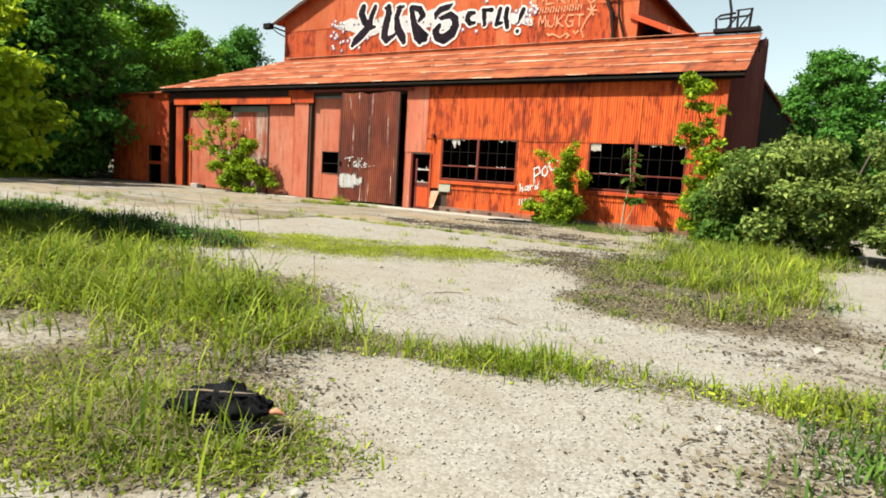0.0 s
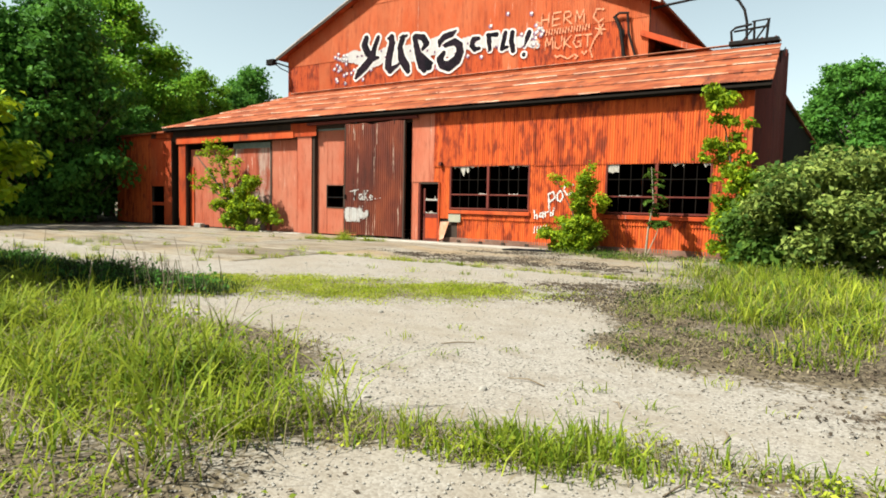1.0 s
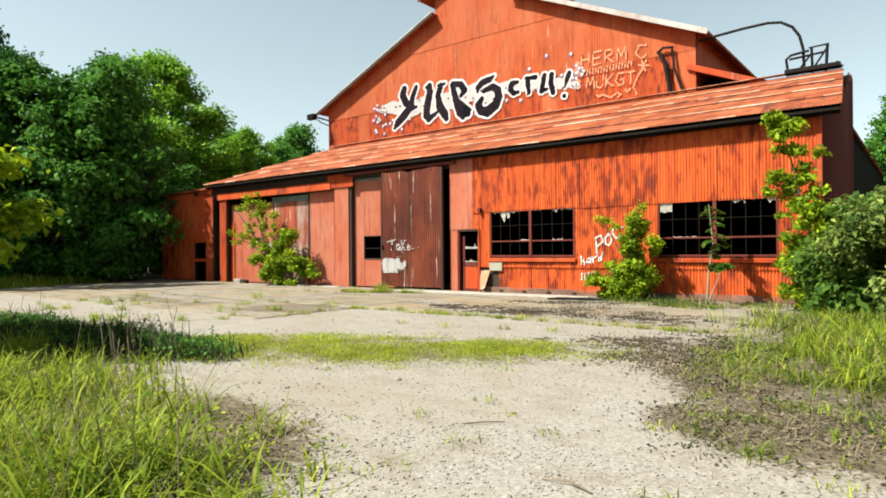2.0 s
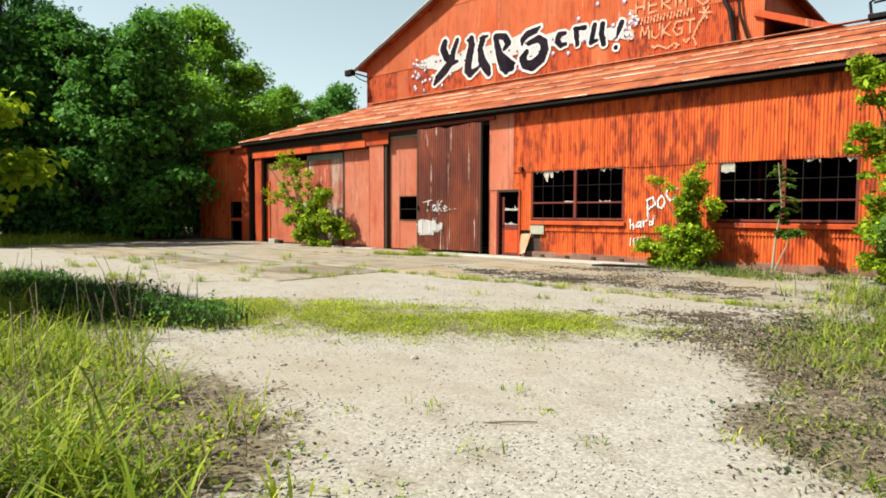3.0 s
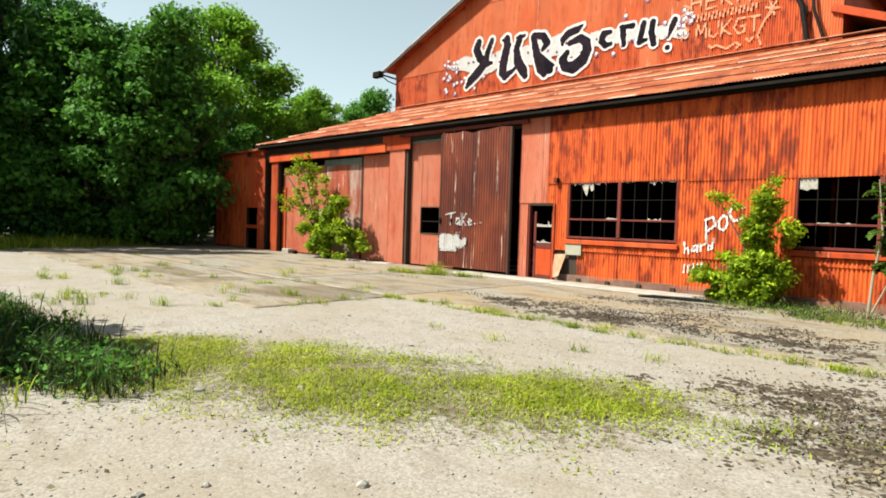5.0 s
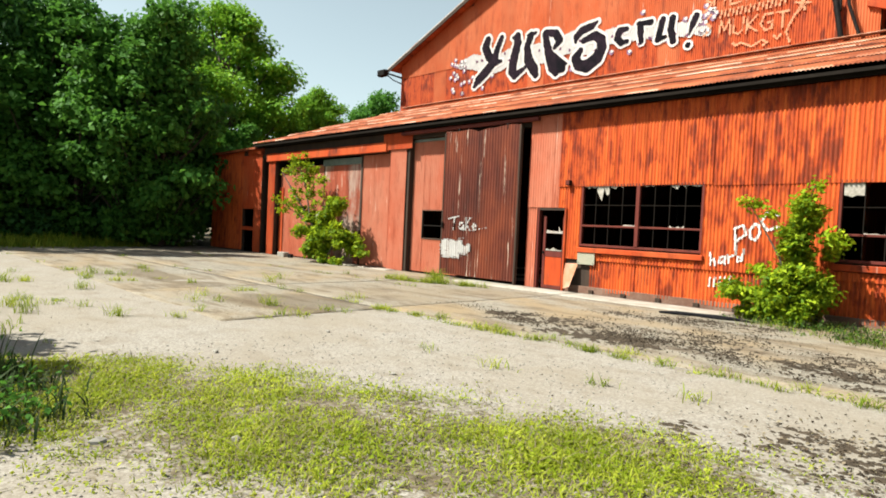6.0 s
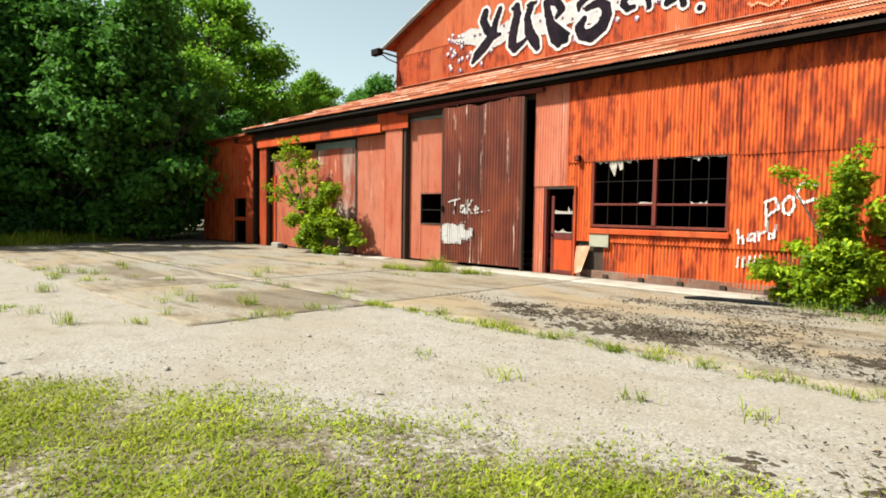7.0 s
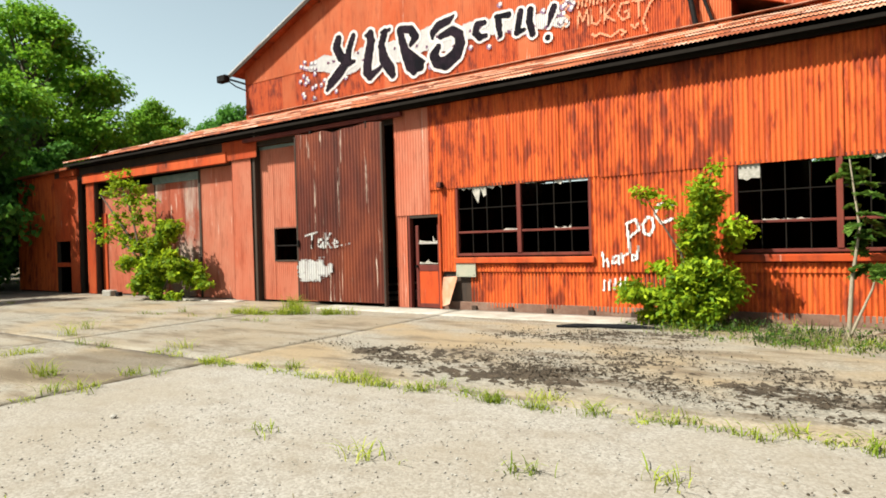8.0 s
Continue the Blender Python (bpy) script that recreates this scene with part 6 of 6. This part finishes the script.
for i in range(70):
    x, y = wr.uniform(0, 12.5), wr.uniform(-17.5, -7)
    stone(x, y, wr.uniform(0.012, 0.045) * (1.6 if i % 9 == 0 else 1), i)
for i in range(14):
    x, y, a, l = wr.uniform(6.5, 12.5), wr.uniform(-16, -8.5), wr.uniform(0, 6.28), wr.uniform(0.12, 0.4)
    s = tubes_part("stick", [([(x, y, 0.0), (x + l * 0.5 * math.cos(a), y + l * 0.5 * math.sin(a), 0.02), (x + l * math.cos(a + 0.2), y + l * math.sin(a + 0.2), 0.005)], [0.006, 0.007, 0.004])], M_STICK, sides=5)
    tagged(s, "dry brown stick on the ground", "stick", "fallen sticks", "thing")
# pebbles on the gravel lanes
n = 9000
px_, py_ = rng.uniform(8.0, 12.8, n), rng.uniform(-17.6, -12.8, n)
far_ = rng.random(n) < 0.35
px_[far_], py_[far_] = rng.uniform(1.5, 9.5, far_.sum()), rng.uniform(-13.5, -6.6, far_.sum())
size = rng.uniform(0.005, 0.014, n)
oct_ = np.array([(1, 0, 0), (0, 1, 0), (-1, 0, 0), (0, -1, 0), (0, 0, 0.7), (0, 0, -0.7)])
jit = rng.uniform(0.6, 1.3, (n, 6, 1))
V = oct_[None] * jit * size[:, None, None] + np.stack([px_, py_, ground_z(px_, py_) + size * 0.3], 1)[:, None]
tri_ = np.array([(0, 1, 4), (1, 2, 4), (2, 3, 4), (3, 0, 4), (1, 0, 5), (2, 1, 5), (3, 2, 5), (0, 3, 5)])
F = (np.arange(n)[:, None, None] * 6 + tri_[None]).reshape(-1, 3)
tagged(link("pebbles", mesh_np("pebbles", V.reshape(-1, 3), F), M_STONE), "small pale pebbles scattered on the gravel", "gravel", kind="stuff")
block = tagged(new("concrete_block"), "broken concrete block beside the doors", "block", kind="thing")
box_part("block", -13.6, -13.1, -0.5, -0.25, 0.0, 0.2, M_STONE, block, bevel=0.02)
box_part("block", -12.9, -12.7, -0.45, -0.3, 0.0, 0.16, M_CHAR, block, bevel=0.02)

# flakes of dead leaves and bark on the crusted ground and the painted shadow stripes
n = 5200
x, y, _ = scatter(CRUST_SHADE, n, 0.14)
p = np.stack([x, y, np.full(n, 0.035)], 1)
p[:, 2] = np.where((y > -6.1) & (x < 9.2), 0.045, ground_z(x, y) + 0.012)
v, f = leaves(p, np.tile([0, 0, 1.0], (n, 1)), 0.02, 0.3, 1.6)
tagged(link("leaf_litter", mesh_np("leaf_litter", v, f), M_DIRT), "dark dead leaves and bark flakes on the ground", "litter", kind="stuff")

# flat crusts of dead moss and soil on the slab
def crusts(blobs, n, r0, r1):
    x, y, tall = scatter(blobs, n, 0.12, 0.35)
    rad = rng.uniform(r0, r1, n) * np.clip(tall, 0.5, 1.2)
    ang = np.linspace(0, 2 * np.pi, 7)[:-1]
    rim = np.stack([np.cos(ang) * 1.6, np.sin(ang), np.zeros(6)], 1)[None] * rng.uniform(0.5, 1.3, (n, 6, 1)) * rad[:, None, None]
    hub = np.zeros((n, 1, 3))
    hub[:, 0, 2] = 0.01 + rad * 0.25
    V = np.concatenate([rim, hub], 1) + np.stack([x, y, np.where(y > -6.1, 0.026, ground_z(x, y) - 0.002)], 1)[:, None]
    fan = np.array([(k, (k + 1) % 6, 6) for k in range(6)])
    F = (np.arange(n)[:, None, None] * 7 + fan[None]).reshape(-1, 3)
    return tagged(link("moss_crust", mesh_np("moss_crust", V.reshape(-1, 3), F), M_DIRT), "dark flat crusts of dead moss on concrete", "litter", kind="stuff")


crusts([(2.6, -4.6, 1.0, 0.65, 5), (3.7, -5.3, 0.8, 0.4, 0)], 420, 0.02, 0.08)
crusts([(4.2, -4.6, 1.6, 0.8, -5), (6.4, -4.6, 2.2, 1.1, 0)], 900, 0.012, 0.05)
crusts([(7.3, -8.3, 1.0, 0.5, 35), (8.3, -9.3, 0.8, 0.5, 35), (8.4, -7.2, 0.9, 0.9, 0)], 1300, 0.012, 0.05)
crusts([(3.4, -2.6, 1.3, 0.22, 12), (4.6, -2.0, 0.7, 0.2, 10)], 380, 0.012, 0.045)

# dark specks of bark and soil over the yard
n = 3000
x, y = rng.uniform(-8, 12.5, n), rng.uniform(-16.5, -0.6, n)
on = (y > -6.1) & (x < 9.2) | (x < 0.2) & (y > -9.1)
p = np.stack([x, y, np.where(on, 0.036, ground_z(x, y) + 0.008)], 1)
v, f = leaves(p, np.tile([0, 0, 1.0], (n, 1)), 0.013, 0.2, 1.5)
tagged(link("leaf_litter", mesh_np("leaf_litter", v, f), M_DIRT), "small dark specks of bark over the yard", "litter", kind="stuff")
# bark flakes and dead leaves lying on the bare earth
for name, n, size, material, label in (("bark_flakes", 6000, 0.02, M_DIRT, "dark bark flakes on bare earth"), ("dead_leaves", 2600, 0.024, M_DRY, "pale dead leaves on bare earth"), ("dead_leaves", 3500, 0.018, M_STICK, "brown dead leaves on bare earth")):
    x, y, _ = scatter(EARTH + RIGHTLOW + [(8.2, -8.0, 1.1, 0.55, -20)], n, 0.3, 0.5)
    p = np.stack([x, y, ground_z(x, y) + rng.uniform(0.004, 0.02, n)], 1)
    v, f = leaves(p, np.tile([0, 0, 1.0], (n, 1)), size, 0.25, 1.7)
    tagged(link(name, mesh_np(name, v, f), material), label, "litter", kind="stuff")
# fine twigs in the grass and on the earth
x, y, _ = scatter(EARTH + TALL + RIGHTLOW + FOOT + RIGHT, 700, 0.25)
twigs = []
for u, w in zip(x, y):
    a, l = r7.uniform(0, 6.28), r7.uniform(0.08, 0.35)
    z = float(ground_z(u, w))
    twigs.append(([(u, w, z + 0.004), (u + 0.5 * l * math.cos(a), w + 0.5 * l * math.sin(a), z + r7.uniform(0.01, 0.07)), (u + l * math.cos(a + 0.3), w + l * math.sin(a + 0.3), z + r7.uniform(0.005, 0.1))], [0.0035, 0.003, 0.002]))
tagged(tubes_part("twigs", twigs, M_STICK, sides=3), "fine dry twigs on earth and grass", "twigs", kind="stuff")

# ---- concrete slabs before the shed ----
pavement = tagged(new("pavement"), "weathered cracked concrete apron in large slabs", "pavement", kind="structure")
sr = random.Random(23)


def slab(x0, x1, y0, y1, lift=0.0, material=None):
    nx, ny = max(3, int((x1 - x0) / 0.2)), max(3, int((y1 - y0) / 0.2))
    g = 0.01
    x0, x1, y0, y1 = x0 + g, x1 - g, y0 + g, y1 - g
    zc = (0.015 if x0 < 0 else 0.022) + lift + sr.uniform(-0.002, 0.004)
    tx, ty = sr.uniform(-0.002, 0.002), sr.uniform(-0.002, 0.002)
    X, Y = np.meshgrid(np.linspace(x0, x1, nx + 1), np.linspace(y0, y1, ny + 1), indexing="ij")
    Z = zc + tx * (X - x0) + ty * (Y - y0)
    for i in range(nx + 1):
        for j in (0, ny):
            Y[i, j] += (1 if j == 0 else -1) * abs(noise.noise((X[i, j] * 2.3, Y[i, j], 3.0))) * 0.07
    for j in range(ny + 1):
        for i in (0, nx):
            X[i, j] += (1 if i == 0 else -1) * abs(noise.noise((X[i, j], Y[i, j] * 2.3, 7.0))) * 0.07
    top = np.stack([X, Y, Z], -1).reshape(-1, 3)
    idx = np.arange((nx + 1) * (ny + 1)).reshape(nx + 1, ny + 1)
    q = np.stack([idx[:-1, :-1], idx[1:, :-1], idx[1:, 1:], idx[:-1, 1:]], -1).reshape(-1, 4).tolist()
    rim = [idx[i, 0] for i in range(nx + 1)] + [idx[nx, j] for j in range(1, ny + 1)] + [idx[i, ny] for i in range(nx - 1, -1, -1)] + [idx[0, j] for j in range(ny - 1, 0, -1)]
    base = len(top)
    low = top[rim] - np.array([0, 0, 0.14])
    m = len(rim)
    for k in range(m):
        q.append([rim[k], base + k, base + (k + 1) % m, rim[(k + 1) % m]])
    me = mesh_np("slab", np.concatenate([top, low]), np.array(q))
    stain_layer(me)
    return link("slab", me, material or M_SLAB, pavement)


for xa, xb in ((-20.8, -14.6), (-14.6, -8.6), (-8.6, -3.9), (-3.9, 0.2)):
    for ya, yb in ((-9.1, -6.15), (-6.15, -0.02)):
        slab(xa, xb, ya, yb)
slab(0.2, 9.3, -6.1, -0.02)
for xa, xb, depth in ((-3.4, 0.2, 0.95), (0.2, 3.9, 1.1), (-10.4, -6.7, 0.6)):
    slab(xa, xb, -depth, -0.1, 0.022, M_PALECON)
